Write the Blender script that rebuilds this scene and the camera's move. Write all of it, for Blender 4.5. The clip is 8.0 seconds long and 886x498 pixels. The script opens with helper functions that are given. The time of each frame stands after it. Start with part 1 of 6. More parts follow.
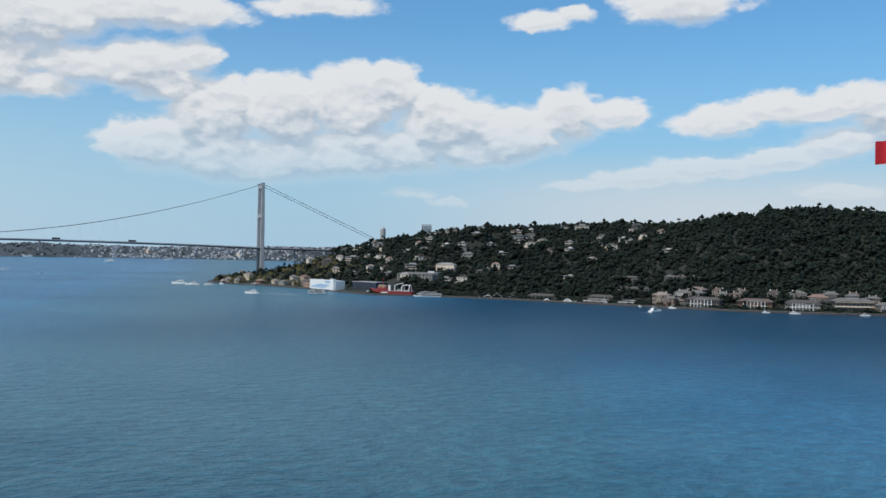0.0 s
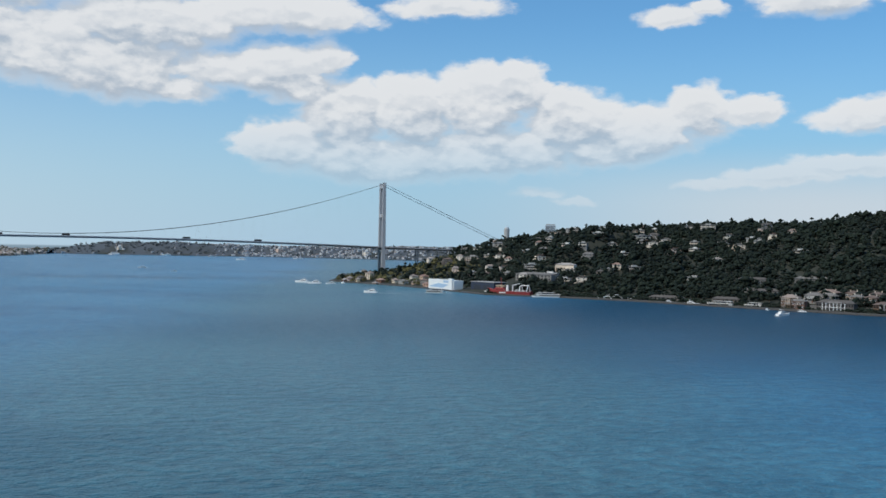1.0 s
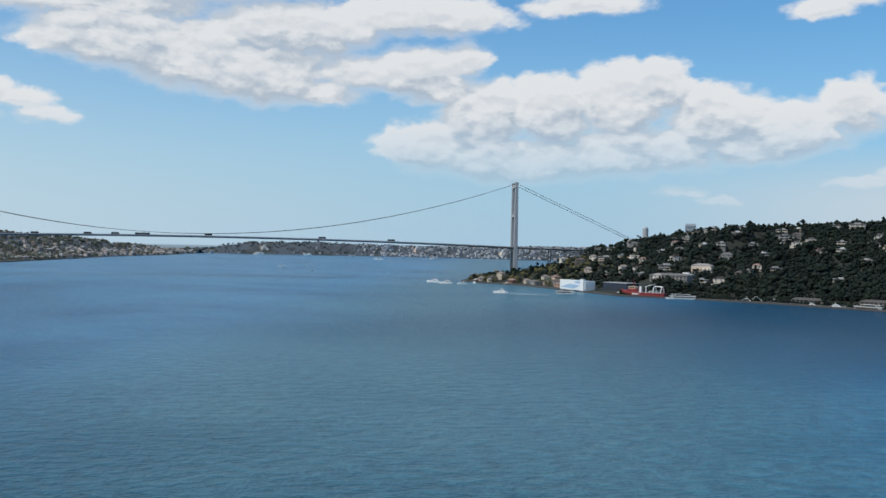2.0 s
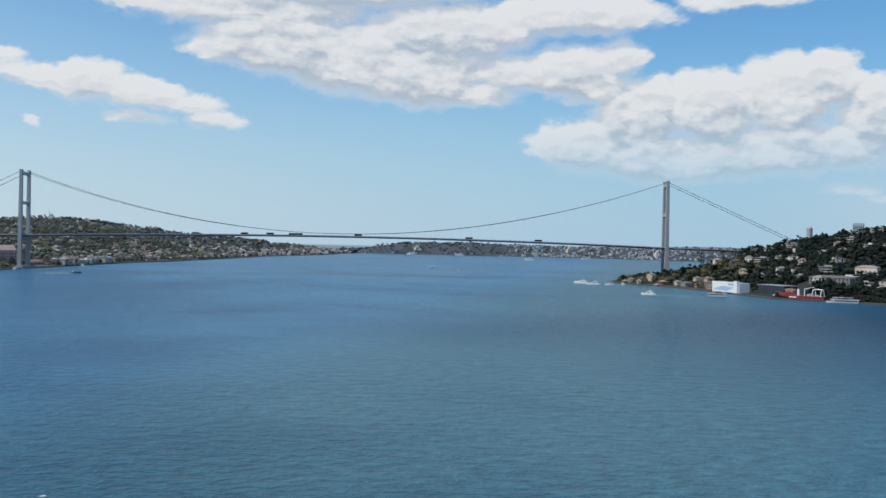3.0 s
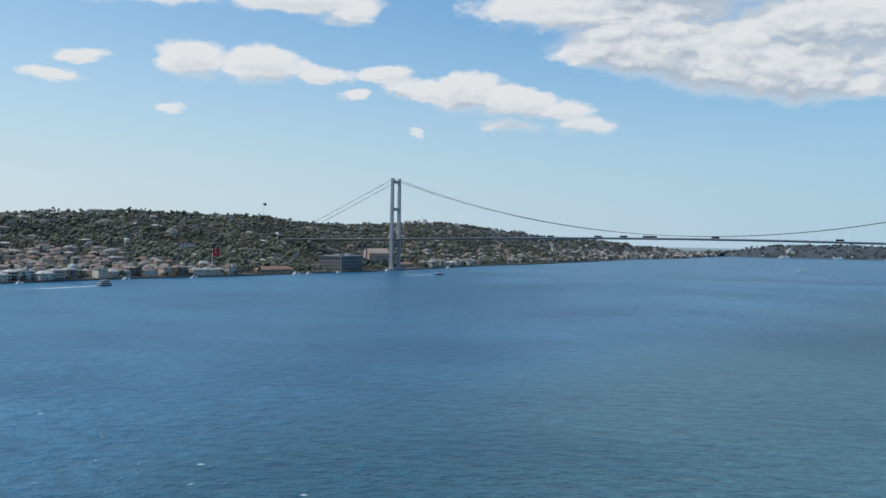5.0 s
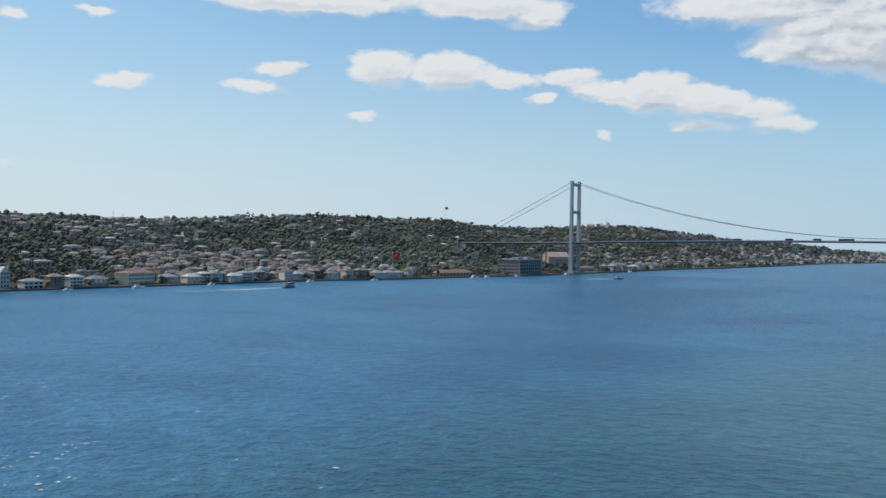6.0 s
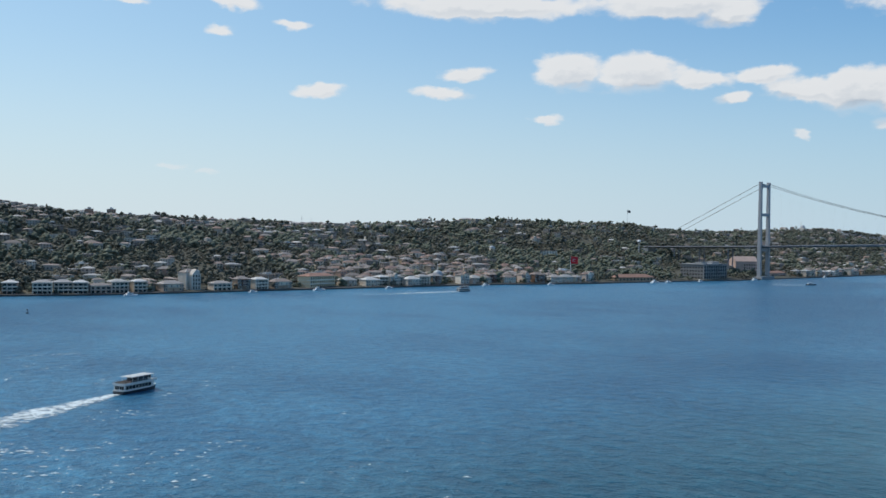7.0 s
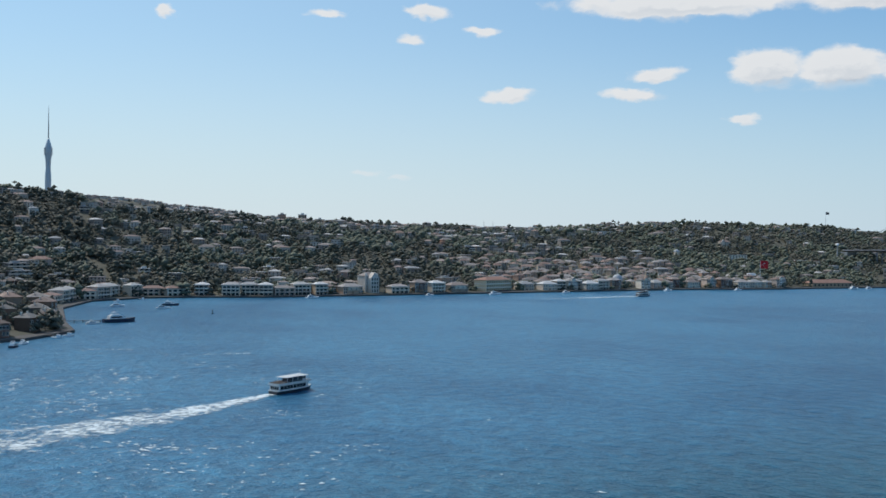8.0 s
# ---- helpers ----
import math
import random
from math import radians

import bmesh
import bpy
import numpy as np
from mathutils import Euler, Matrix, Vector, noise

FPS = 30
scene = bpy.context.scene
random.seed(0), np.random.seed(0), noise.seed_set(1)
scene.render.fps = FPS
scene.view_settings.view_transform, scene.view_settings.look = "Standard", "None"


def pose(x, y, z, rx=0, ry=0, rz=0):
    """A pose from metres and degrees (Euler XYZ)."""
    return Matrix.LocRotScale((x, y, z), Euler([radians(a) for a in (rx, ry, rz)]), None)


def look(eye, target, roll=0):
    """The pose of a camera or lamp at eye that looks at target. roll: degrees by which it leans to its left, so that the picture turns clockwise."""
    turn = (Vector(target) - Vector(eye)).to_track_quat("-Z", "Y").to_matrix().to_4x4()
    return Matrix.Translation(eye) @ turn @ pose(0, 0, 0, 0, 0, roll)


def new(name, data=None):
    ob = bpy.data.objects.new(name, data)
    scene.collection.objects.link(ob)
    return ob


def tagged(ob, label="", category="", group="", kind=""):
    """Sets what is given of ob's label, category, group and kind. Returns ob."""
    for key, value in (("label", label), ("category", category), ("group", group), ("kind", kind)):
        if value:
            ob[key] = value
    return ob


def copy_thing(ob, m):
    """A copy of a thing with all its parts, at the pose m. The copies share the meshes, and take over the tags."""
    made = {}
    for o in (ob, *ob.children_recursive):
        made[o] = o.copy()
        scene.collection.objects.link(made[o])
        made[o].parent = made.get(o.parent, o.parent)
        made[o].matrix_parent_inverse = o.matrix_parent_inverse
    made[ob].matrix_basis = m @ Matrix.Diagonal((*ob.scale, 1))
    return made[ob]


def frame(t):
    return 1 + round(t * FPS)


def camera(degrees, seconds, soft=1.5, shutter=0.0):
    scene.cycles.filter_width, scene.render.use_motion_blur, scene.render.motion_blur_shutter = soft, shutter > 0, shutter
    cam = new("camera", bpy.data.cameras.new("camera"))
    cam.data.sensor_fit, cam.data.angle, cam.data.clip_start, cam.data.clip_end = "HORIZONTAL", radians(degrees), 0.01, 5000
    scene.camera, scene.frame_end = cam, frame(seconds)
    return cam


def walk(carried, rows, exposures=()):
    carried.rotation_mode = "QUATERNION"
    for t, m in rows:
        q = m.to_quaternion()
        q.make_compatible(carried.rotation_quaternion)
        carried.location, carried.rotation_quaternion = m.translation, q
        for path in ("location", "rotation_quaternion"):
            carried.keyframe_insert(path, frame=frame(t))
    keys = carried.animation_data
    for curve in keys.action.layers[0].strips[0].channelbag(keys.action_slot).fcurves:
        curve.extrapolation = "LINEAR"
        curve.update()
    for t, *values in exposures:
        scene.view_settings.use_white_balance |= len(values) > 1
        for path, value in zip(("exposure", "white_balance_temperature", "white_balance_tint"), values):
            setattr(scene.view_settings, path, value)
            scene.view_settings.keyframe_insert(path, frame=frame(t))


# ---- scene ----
# ---- camera ----
cam = camera(47.49, 8.0, soft=1.6)


def aim(x, y, z, yaw, pitch, roll):
    """Pose at x, y, z that looks yaw degrees to the left of +y, pitch degrees up."""
    a, b = radians(yaw), radians(pitch)
    eye = Vector((x, y, z))
    return look(eye, eye + Vector((-math.sin(a) * math.cos(b), math.cos(a) * math.cos(b), math.sin(b))) * 50, roll)


walk(cam, [
    (0.0, aim(188.73, -1709.41, 58.90, -21.792, 0.042, 0.955)),
    (0.5, aim(195.78, -1705.90, 58.91, -18.541, -0.012, 1.063)),
    (1.0, aim(202.70, -1702.11, 58.93, -14.596, -0.093, 1.102)),
    (1.5, aim(209.45, -1698.02, 58.97, -10.618, -0.161, 1.117)),
    (3.0, aim(228.27, -1683.88, 59.12, 2.044, -0.392, 1.180)),
    (3.5, aim(233.93, -1678.52, 59.16, 7.284, -0.483, 1.151)),
    (4.0, aim(239.20, -1672.82, 59.18, 12.522, -0.541, 1.092)),
    (4.5, aim(244.06, -1666.76, 59.19, 17.596, -0.581, 1.014)),
    (6.0, aim(255.71, -1646.40, 59.05, 33.358, -0.555, 0.887)),
    (6.5, aim(258.48, -1638.85, 58.94, 38.586, -0.518, 0.838)),
    (7.0, aim(260.62, -1630.91, 58.77, 43.922, -0.469, 0.816)),
    (7.5, aim(262.09, -1622.56, 58.56, 49.285, -0.427, 0.753)),
    (8.0, aim(262.86, -1613.79, 58.29, 54.636, -0.369, 0.711)),
], exposures=[(0.0, 0.0), (8.0, 0.0)])

# ---- light ----
SUN_LEFT, SUN_UP = 108.0, 51.0          # degrees left of +y, degrees above the horizon
sun = new("sun", bpy.data.lights.new("sun", "SUN"))
sun.data.energy, sun.data.angle, sun.data.color = 2.9, radians(0.53), (1.0, 0.94, 0.85)
sun_way = Vector((-math.sin(radians(SUN_LEFT)) * math.cos(radians(SUN_UP)), math.cos(radians(SUN_LEFT)) * math.cos(radians(SUN_UP)), math.sin(radians(SUN_UP))))
sun.matrix_world = look(sun_way * 900, (0, 0, 0))


class Nodes:
    """A short way to write node trees: values may be numbers or sockets."""

    def __init__(self, tree):
        self.tree = tree

    def node(self, kind):
        return self.tree.nodes.new(kind)

    def put(self, socket, value):
        if isinstance(value, bpy.types.NodeSocket):
            self.tree.links.new(value, socket)
        else:
            socket.default_value = value

    def math(self, op, a, b=0.0, c=0.0, clamp=False):
        n = self.node("ShaderNodeMath")
        n.operation, n.use_clamp = op, clamp
        for s, v in zip(n.inputs, (a, b, c)):
            self.put(s, v)
        return n.outputs[0]

    def vec(self, op, a, b=(0, 0, 0), out=0):
        n = self.node("ShaderNodeVectorMath")
        n.operation = op
        self.put(n.inputs[0], a)
        self.put(n.inputs[1], b)
        return n.outputs[out]

    def noise(self, vector, scale, detail=4.0, rough=0.55, out="Fac", distortion=0.0):
        n = self.node("ShaderNodeTexNoise")
        self.put(n.inputs["Vector"], vector)
        for key, v in (("Scale", scale), ("Detail", detail), ("Roughness", rough), ("Distortion", distortion)):
            n.inputs[key].default_value = v
        return n.outputs[out]

    def ramp(self, fac, low, high, a=0.0, b=1.0):
        n = self.node("ShaderNodeMapRange")
        n.interpolation_type = "SMOOTHSTEP"
        for s, v in zip(n.inputs, (fac, low, high, a, b)):
            self.put(s, v)
        return n.outputs[0]

    def mix(self, fac, a, b, blend="MIX"):
        n = self.node("ShaderNodeMix")
        n.data_type, n.blend_type = "RGBA", blend
        self.put(n.inputs[0], fac)
        self.put(n.inputs[6], a)
        self.put(n.inputs[7], b)
        return n.outputs[2]


# Cloud puffs: degrees left of +y, degrees up, half width, half height.
GREAT = [(-5.61, 5.65, 3.05, 1.54), (-8.9, 7.19, 2.73, 2.25), (-12.61, 7.65, 2.73, 1.99), (-16.4, 8.25, 2.73, 2.19), (-18.62, 8.94, 1.99, 1.67),
         (-21.54, 7.27, 3.05, 1.86), (-25.41, 6.59, 3.38, 1.67), (-28.96, 7.65, 1.93, 1.54), (-31.41, 7.79, 1.93, 0.84), (-11.09, 4.94, 5.47, 1.54),
         (-17.4, 5.44, 5.47, 1.54), (-23.82, 5.62, 3.86, 1.09)]
HIGH = [(-6.6, 8.9, 2.3, 1.1), (-1.77, 9.62, 2.73, 1.16), (-4.95, 9.79, 3.05, 1.45), (-7.63, 10.27, 1.61, 1.16), (0.45, 8.34, 2.57, 0.71), (-14.4, 13.53, 3.22, 0.71),
        (-27.06, 12.7, 1.67, 0.71), (-28.8, 13.2, 1.22, 0.42), (-35.02, 13.56, 3.38, 1.03)]
LOW = [(-37.23, 7.26, 2.73, 0.84), (-40.74, 7.78, 3.05, 0.96), (-43.84, 8.12, 2.57, 1.03), (-43.45, 6.02, 3.05, 0.9), (-33.5, 4.25, 3.2, 0.5),
       (-30.3, 3.75, 2.6, 0.38), (-36.8, 4.8, 3.2, 0.62), (-40.2, 5.2, 3.2, 0.7), (-42.8, 3.5, 2.6, 0.4), (-19.68, 3.06, 1.29, 0.35), (-22.1, 2.65, 1.16, 0.26), (-47.35, 6.83, 3.86, 1.93)]
MIDDLE = [(13.44, 12.68, 7.72, 1.16), (11.81, 10.85, 4.82, 1.86), (7.63, 10.19, 5.14, 1.99), (3.77, 9.47, 4.5, 1.86), (1.9, 11.79, 5.47, 1.67),
          (-4.96, 12.7, 5.63, 1.22), (0.24, 8.49, 2.09, 0.84), (8.36, 14.6, 9.65, 1.93)]
WEST = [(24.12, 8.4, 2.12, 0.71), (21.73, 8.24, 2.32, 1.09), (18.98, 7.71, 2.73, 0.9), (16.49, 7.26, 1.86, 0.58), (18.65, 6.36, 1.99, 0.32),
        (14.58, 6.39, 1.61, 0.45), (26.74, 9.16, 1.77, 0.39), (27.86, 7.99, 0.84, 0.29), (28.49, 12.06, 1.45, 0.32)]
SMALL = [(36.89, 9.51, 1.99, 1.03), (33.24, 9.32, 2.38, 1.09), (29.75, 8.97, 1.29, 0.51), (27.73, 8.08, 0.84, 0.29), (26.5, 9.24, 1.77, 0.32),
         (37.99, 6.9, 0.9, 0.26), (28.42, 12.37, 1.35, 0.58), (31.79, 12.6, 2.73, 0.39)]
WISPS = [(51.01, 8.38, 1.48, 0.42), (44.45, 8.38, 1.48, 0.29), (42.8, 9.39, 1.16, 0.35), (56.34, 11.36, 1.0, 0.32), (52.49, 11.74, 0.93, 0.26),
         (38.02, 6.88, 0.74, 0.23), (59.07, 3.91, 0.58, 0.16), (57.21, 3.59, 0.68, 0.16), (41.48, 13.14, 5.95, 0.77), (30.94, 13.13, 3.86, 0.87),
         (28.42, 12.12, 1.19, 0.39), (24.64, 5.88, 0.42, 0.29), (55.72, 12.87, 1.29, 0.32), (61.48, 12.69, 1.16, 0.19), (69.96, 12.24, 0.51, 0.26)]


def cloud_field():
    """Node group: how deep inside the clouds a point (degrees left, degrees up) of the sky is."""
    tree = bpy.data.node_groups.new("cloud_field", "ShaderNodeTree")
    tree.interface.new_socket("Place", in_out="INPUT", socket_type="NodeSocketVector")
    tree.interface.new_socket("Field", in_out="OUTPUT", socket_type="NodeSocketFloat")
    n = Nodes(tree)
    place, out = n.node("NodeGroupInput").outputs[0], n.node("NodeGroupOutput")
    flat = n.vec("MULTIPLY", place, (0.75, 1.3, 1))
    # billows push the outline about at two scales
    big = n.vec("SUBTRACT", n.noise(flat, 0.45, 2, 0.5, "Color"), (0.5, 0.5, 0.5))
    fine = n.vec("SUBTRACT", n.noise(flat, 1.6, 3, 0.55, "Color"), (0.5, 0.5, 0.5))
    bent = n.vec("ADD", place, n.vec("ADD", n.vec("MULTIPLY", big, (2.2, 0.9, 0)), n.vec("MULTIPLY", fine, (0.9, 0.5, 0))))
    total = -1.0
    for left, up, wide, high in GREAT + HIGH + LOW + MIDDLE + WEST + SMALL + WISPS:
        off = n.vec("MULTIPLY", n.vec("SUBTRACT", bent, (left, up, 0)), (1 / (wide * 1.07), 1 / (high * 1.07), 0))
        puff = n.math("SUBTRACT", 1.0, n.vec("LENGTH", off, out=1))
        # small puffs are thinner than great ones
        puff = n.math("MULTIPLY", puff, min(1.0, 0.26 + 0.4 * high))
        total = puff if total == -1.0 else n.math("SMOOTH_MAX", total, puff, 0.12)
    total = n.math("MINIMUM", n.math("MULTIPLY_ADD", total, 1.7, -0.02), 0.72)
    # round cauliflower heads, large and small, and a fine torn grain
    soft = n.vec("ADD", flat, n.vec("MULTIPLY", fine, (0.7, 0.7, 0)))
    for scale, amount in ((0.50, 0.34), (1.15, 0.18), (2.6, 0.07)):
        cells = n.node("ShaderNodeTexVoronoi")
        cells.feature, cells.voronoi_dimensions = "SMOOTH_F1", "2D"
        cells.inputs["Scale"].default_value, cells.inputs["Smoothness"].default_value = scale, 0.35
        n.put(cells.inputs["Vector"], soft)
        total = n.math("ADD", total, n.math("MULTIPLY", n.math("SUBTRACT", 0.42, cells.outputs["Distance"]), amount))
    total = n.math("ADD", total, n.math("MULTIPLY", n.math("SUBTRACT", n.noise(flat, 1.5, 6, 0.62), 0.5), 0.40))
    n.put(out.inputs[0], total)
    return tree


def make_world():
    world = bpy.data.worlds.new("world")
    world.use_nodes = True
    scene.world = world
    tree = world.node_tree
    tree.nodes.clear()
    n = Nodes(tree)
    sky = n.node("ShaderNodeTexSky")
    sky.sky_type, sky.sun_disc = "NISHITA", False
    sky.sun_elevation, sky.sun_rotation = radians(SUN_UP), radians(-SUN_LEFT)
    sky.air_density, sky.dust_density, sky.ozone_density = 1.0, 0.6, 2.5
    way = n.node("ShaderNodeTexCoord").outputs["Generated"]
    split = n.node("ShaderNodeSeparateXYZ")
    n.put(split.inputs[0], way)
    x, y, z = split.outputs
    left = n.math("MULTIPLY", n.math("ARCTAN2", n.math("MULTIPLY", x, -1.0), y), 57.2958)
    up = n.math("MULTIPLY", n.math("ARCSINE", z), 57.2958)
    join = n.node("ShaderNodeCombineXYZ")
    n.put(join.inputs[0], left)
    n.put(join.inputs[1], up)
    group = cloud_field()
    here, near, far = (n.node("ShaderNodeGroup") for _ in range(3))
    for one, step in ((here, (0, 0, 0)), (near, (0.15, 0.36, 0)), (far, (0.5, 1.25, 0))):
        one.node_tree = group
        n.put(one.inputs[0], n.vec("ADD", join.outputs[0], step))
    inside = here.outputs[0]
    # what has more cloud on its sunward side is shaded: small hollows and whole undersides
    hollow = n.ramp(n.math("SUBTRACT", near.outputs[0], inside), -0.16, 0.20)
    under = n.ramp(n.math("SUBTRACT", far.outputs[0], inside), -0.22, 0.30)
    # crisp heads, soft ragged undersides
    cover = n.ramp(inside, -0.20, n.math("MULTIPLY_ADD", under, 0.40, 0.24))
    thick = n.ramp(inside, 0.02, 0.60)
    shade = n.math("MULTIPLY", n.math("MULTIPLY_ADD", hollow, 0.30, n.math("MULTIPLY_ADD", under, 0.62, 0.06)), n.math("MULTIPLY_ADD", thick, 0.75, 0.25), clamp=True)
    cloud = n.mix(shade, (7.8, 7.95, 8.1, 1), (4.0, 4.75, 5.65, 1))
    # pale humid air along the horizon, paler towards the sun
    pale = n.mix(n.ramp(left, -40, 75), (3.4, 5.35, 7.1, 1), (6.6, 7.45, 8.0, 1))
    blue = n.mix(1.0, sky.outputs[0], n.mix(n.ramp(left, 0, 75), (0.53, 1.04, 1.33, 1), (0.53, 1.06, 1.26, 1)), "MULTIPLY")
    air = n.mix(n.ramp(up, -1.0, 14.0, 0.95, n.ramp(left, -5, 75, 0.12, 0.42)), blue, pale)
    # a thin white veil low over the western hills
    veil = n.math("MULTIPLY", n.ramp(left, -12, -36), n.ramp(up, 6.2, 2.4))
    air = n.mix(n.math("MULTIPLY", veil, 0.75), air, (6.2, 6.7, 7.2, 1))
    # near the horizon clouds fade into the bright air
    fade = n.ramp(up, 2.0, 8.0, 0.28, 0.97)
    colour = n.mix(n.math("MULTIPLY", cover, fade), air, cloud)
    # below the horizon: far open sea in the haze
    colour = n.mix(n.ramp(up, -0.35, -0.22), (2.2, 3.1, 3.9, 1), colour)
    ground = n.node("ShaderNodeBackground")
    n.put(ground.inputs[0], colour)
    ground.inputs[1].default_value = 0.1
    tree.links.new(ground.outputs[0], n.node("ShaderNodeOutputWorld").inputs[0])


make_world()

# ---- materials ----


def material(name, colour, rough=0.7, metal=0.0, vary=0.25, scale=0.3, bump=0.0, palette=(), specular=0.5):
    """A surface with stains at two scales. palette: other colours, one of which each object takes at random."""
    m = bpy.data.materials.new(name)
    m.use_nodes = True
    n = Nodes(m.node_tree)
    bsdf = m.node_tree.nodes["Principled BSDF"]
    place = n.node("ShaderNodeTexCoord").outputs["Object"]
    base = (*colour, 1)
    if palette:
        ramp = n.node("ShaderNodeValToRGB")
        ramp.color_ramp.interpolation = "CONSTANT"
        tones = [colour, *palette]
        while len(ramp.color_ramp.elements) < len(tones):
            ramp.color_ramp.elements.new(0.5)
        for k, tone in enumerate(tones):
            ramp.color_ramp.elements[k].position = k / len(tones)
            ramp.color_ramp.elements[k].color = (*tone, 1)
        n.put(ramp.inputs[0], n.node("ShaderNodeObjectInfo").outputs["Random"])
        base = ramp.outputs[0]
    coarse, fine = n.noise(place, scale, 3), n.noise(place, scale * 9, 5)
    tone = n.math("ADD", n.math("MULTIPLY_ADD", coarse, vary * 1.6, 1 - vary * 0.8), n.math("MULTIPLY_ADD", fine, vary, -vary * 0.5))
    n.put(bsdf.inputs["Base Color"], n.mix(1.0, base, n.vec("MULTIPLY", (1, 1, 1), tone), "MULTIPLY"))
    n.put(bsdf.inputs["Roughness"], n.math("MULTIPLY_ADD", fine, 0.2, rough - 0.1, clamp=True))
    bsdf.inputs["Metallic"].default_value = metal
    bsdf.inputs["Specular IOR Level"].default_value = specular
    if bump:
        b = n.node("ShaderNodeBump")
        b.inputs["Strength"].default_value, b.inputs["Distance"].default_value = 0.6, bump
        n.put(b.inputs["Height"], fine)
        n.put(bsdf.inputs["Normal"], b.outputs[0])
    return m


def land_material():
    """Forest floor on the near hills, paved town ground blued for haze beyond the bridge."""
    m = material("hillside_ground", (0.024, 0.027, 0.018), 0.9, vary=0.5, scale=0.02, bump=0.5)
    n = Nodes(m.node_tree)
    bsdf = m.node_tree.nodes["Principled BSDF"]
    wood = bsdf.inputs["Base Color"].links[0].from_socket
    place = n.node("ShaderNodeNewGeometry").outputs["Position"]
    split = n.node("ShaderNodeSeparateXYZ")
    n.put(split.inputs[0], place)
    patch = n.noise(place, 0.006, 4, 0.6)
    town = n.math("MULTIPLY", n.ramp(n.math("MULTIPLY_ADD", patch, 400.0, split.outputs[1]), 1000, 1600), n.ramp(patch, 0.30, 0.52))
    # open grass and gardens on the eastern slopes
    grass = n.math("MULTIPLY", n.ramp(split.outputs[0], -200, -300), n.ramp(n.noise(place, 0.02, 4, 0.6), 0.30, 0.50))
    wood = n.mix(grass, wood, n.mix(n.noise(place, 0.05, 4, 0.6), (0.070, 0.070, 0.048, 1), (0.110, 0.102, 0.074, 1)))
    # the town's blue-grey holds distance haze in its colour
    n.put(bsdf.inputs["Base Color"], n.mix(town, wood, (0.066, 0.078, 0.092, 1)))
    return m


def foliage(name, dark, light, scale=0.25):
    """Leaves: every clump takes its own green between dark and light, mottled by a fine grain."""
    m = bpy.data.materials.new(name)
    m.use_nodes = True
    n = Nodes(m.node_tree)
    bsdf = m.node_tree.nodes["Principled BSDF"]
    place = n.node("ShaderNodeNewGeometry")
    island, wide = place.outputs["Random Per Island"], n.noise(place.outputs["Position"], 0.02, 3)
    fine = n.noise(place.outputs["Position"], scale * 6, 4, 0.65)
    fac = n.math("ADD", n.math("MULTIPLY", island, 0.16), n.math("ADD", n.math("MULTIPLY_ADD", wide, 1.5, -0.33), n.math("MULTIPLY", n.math("SUBTRACT", fine, 0.5), 0.5)), clamp=True)
    n.put(bsdf.inputs["Base Color"], n.mix(fac, (*dark, 1), (*light, 1)))
    bsdf.inputs["Roughness"].default_value = 0.75
    bsdf.inputs["Specular IOR Level"].default_value = 0.2
    b = n.node("ShaderNodeBump")
    b.inputs["Strength"].default_value, b.inputs["Distance"].default_value = 0.4, 0.6
    n.put(b.inputs["Height"], fine)
    n.put(bsdf.inputs["Normal"], b.outputs[0])
    return m


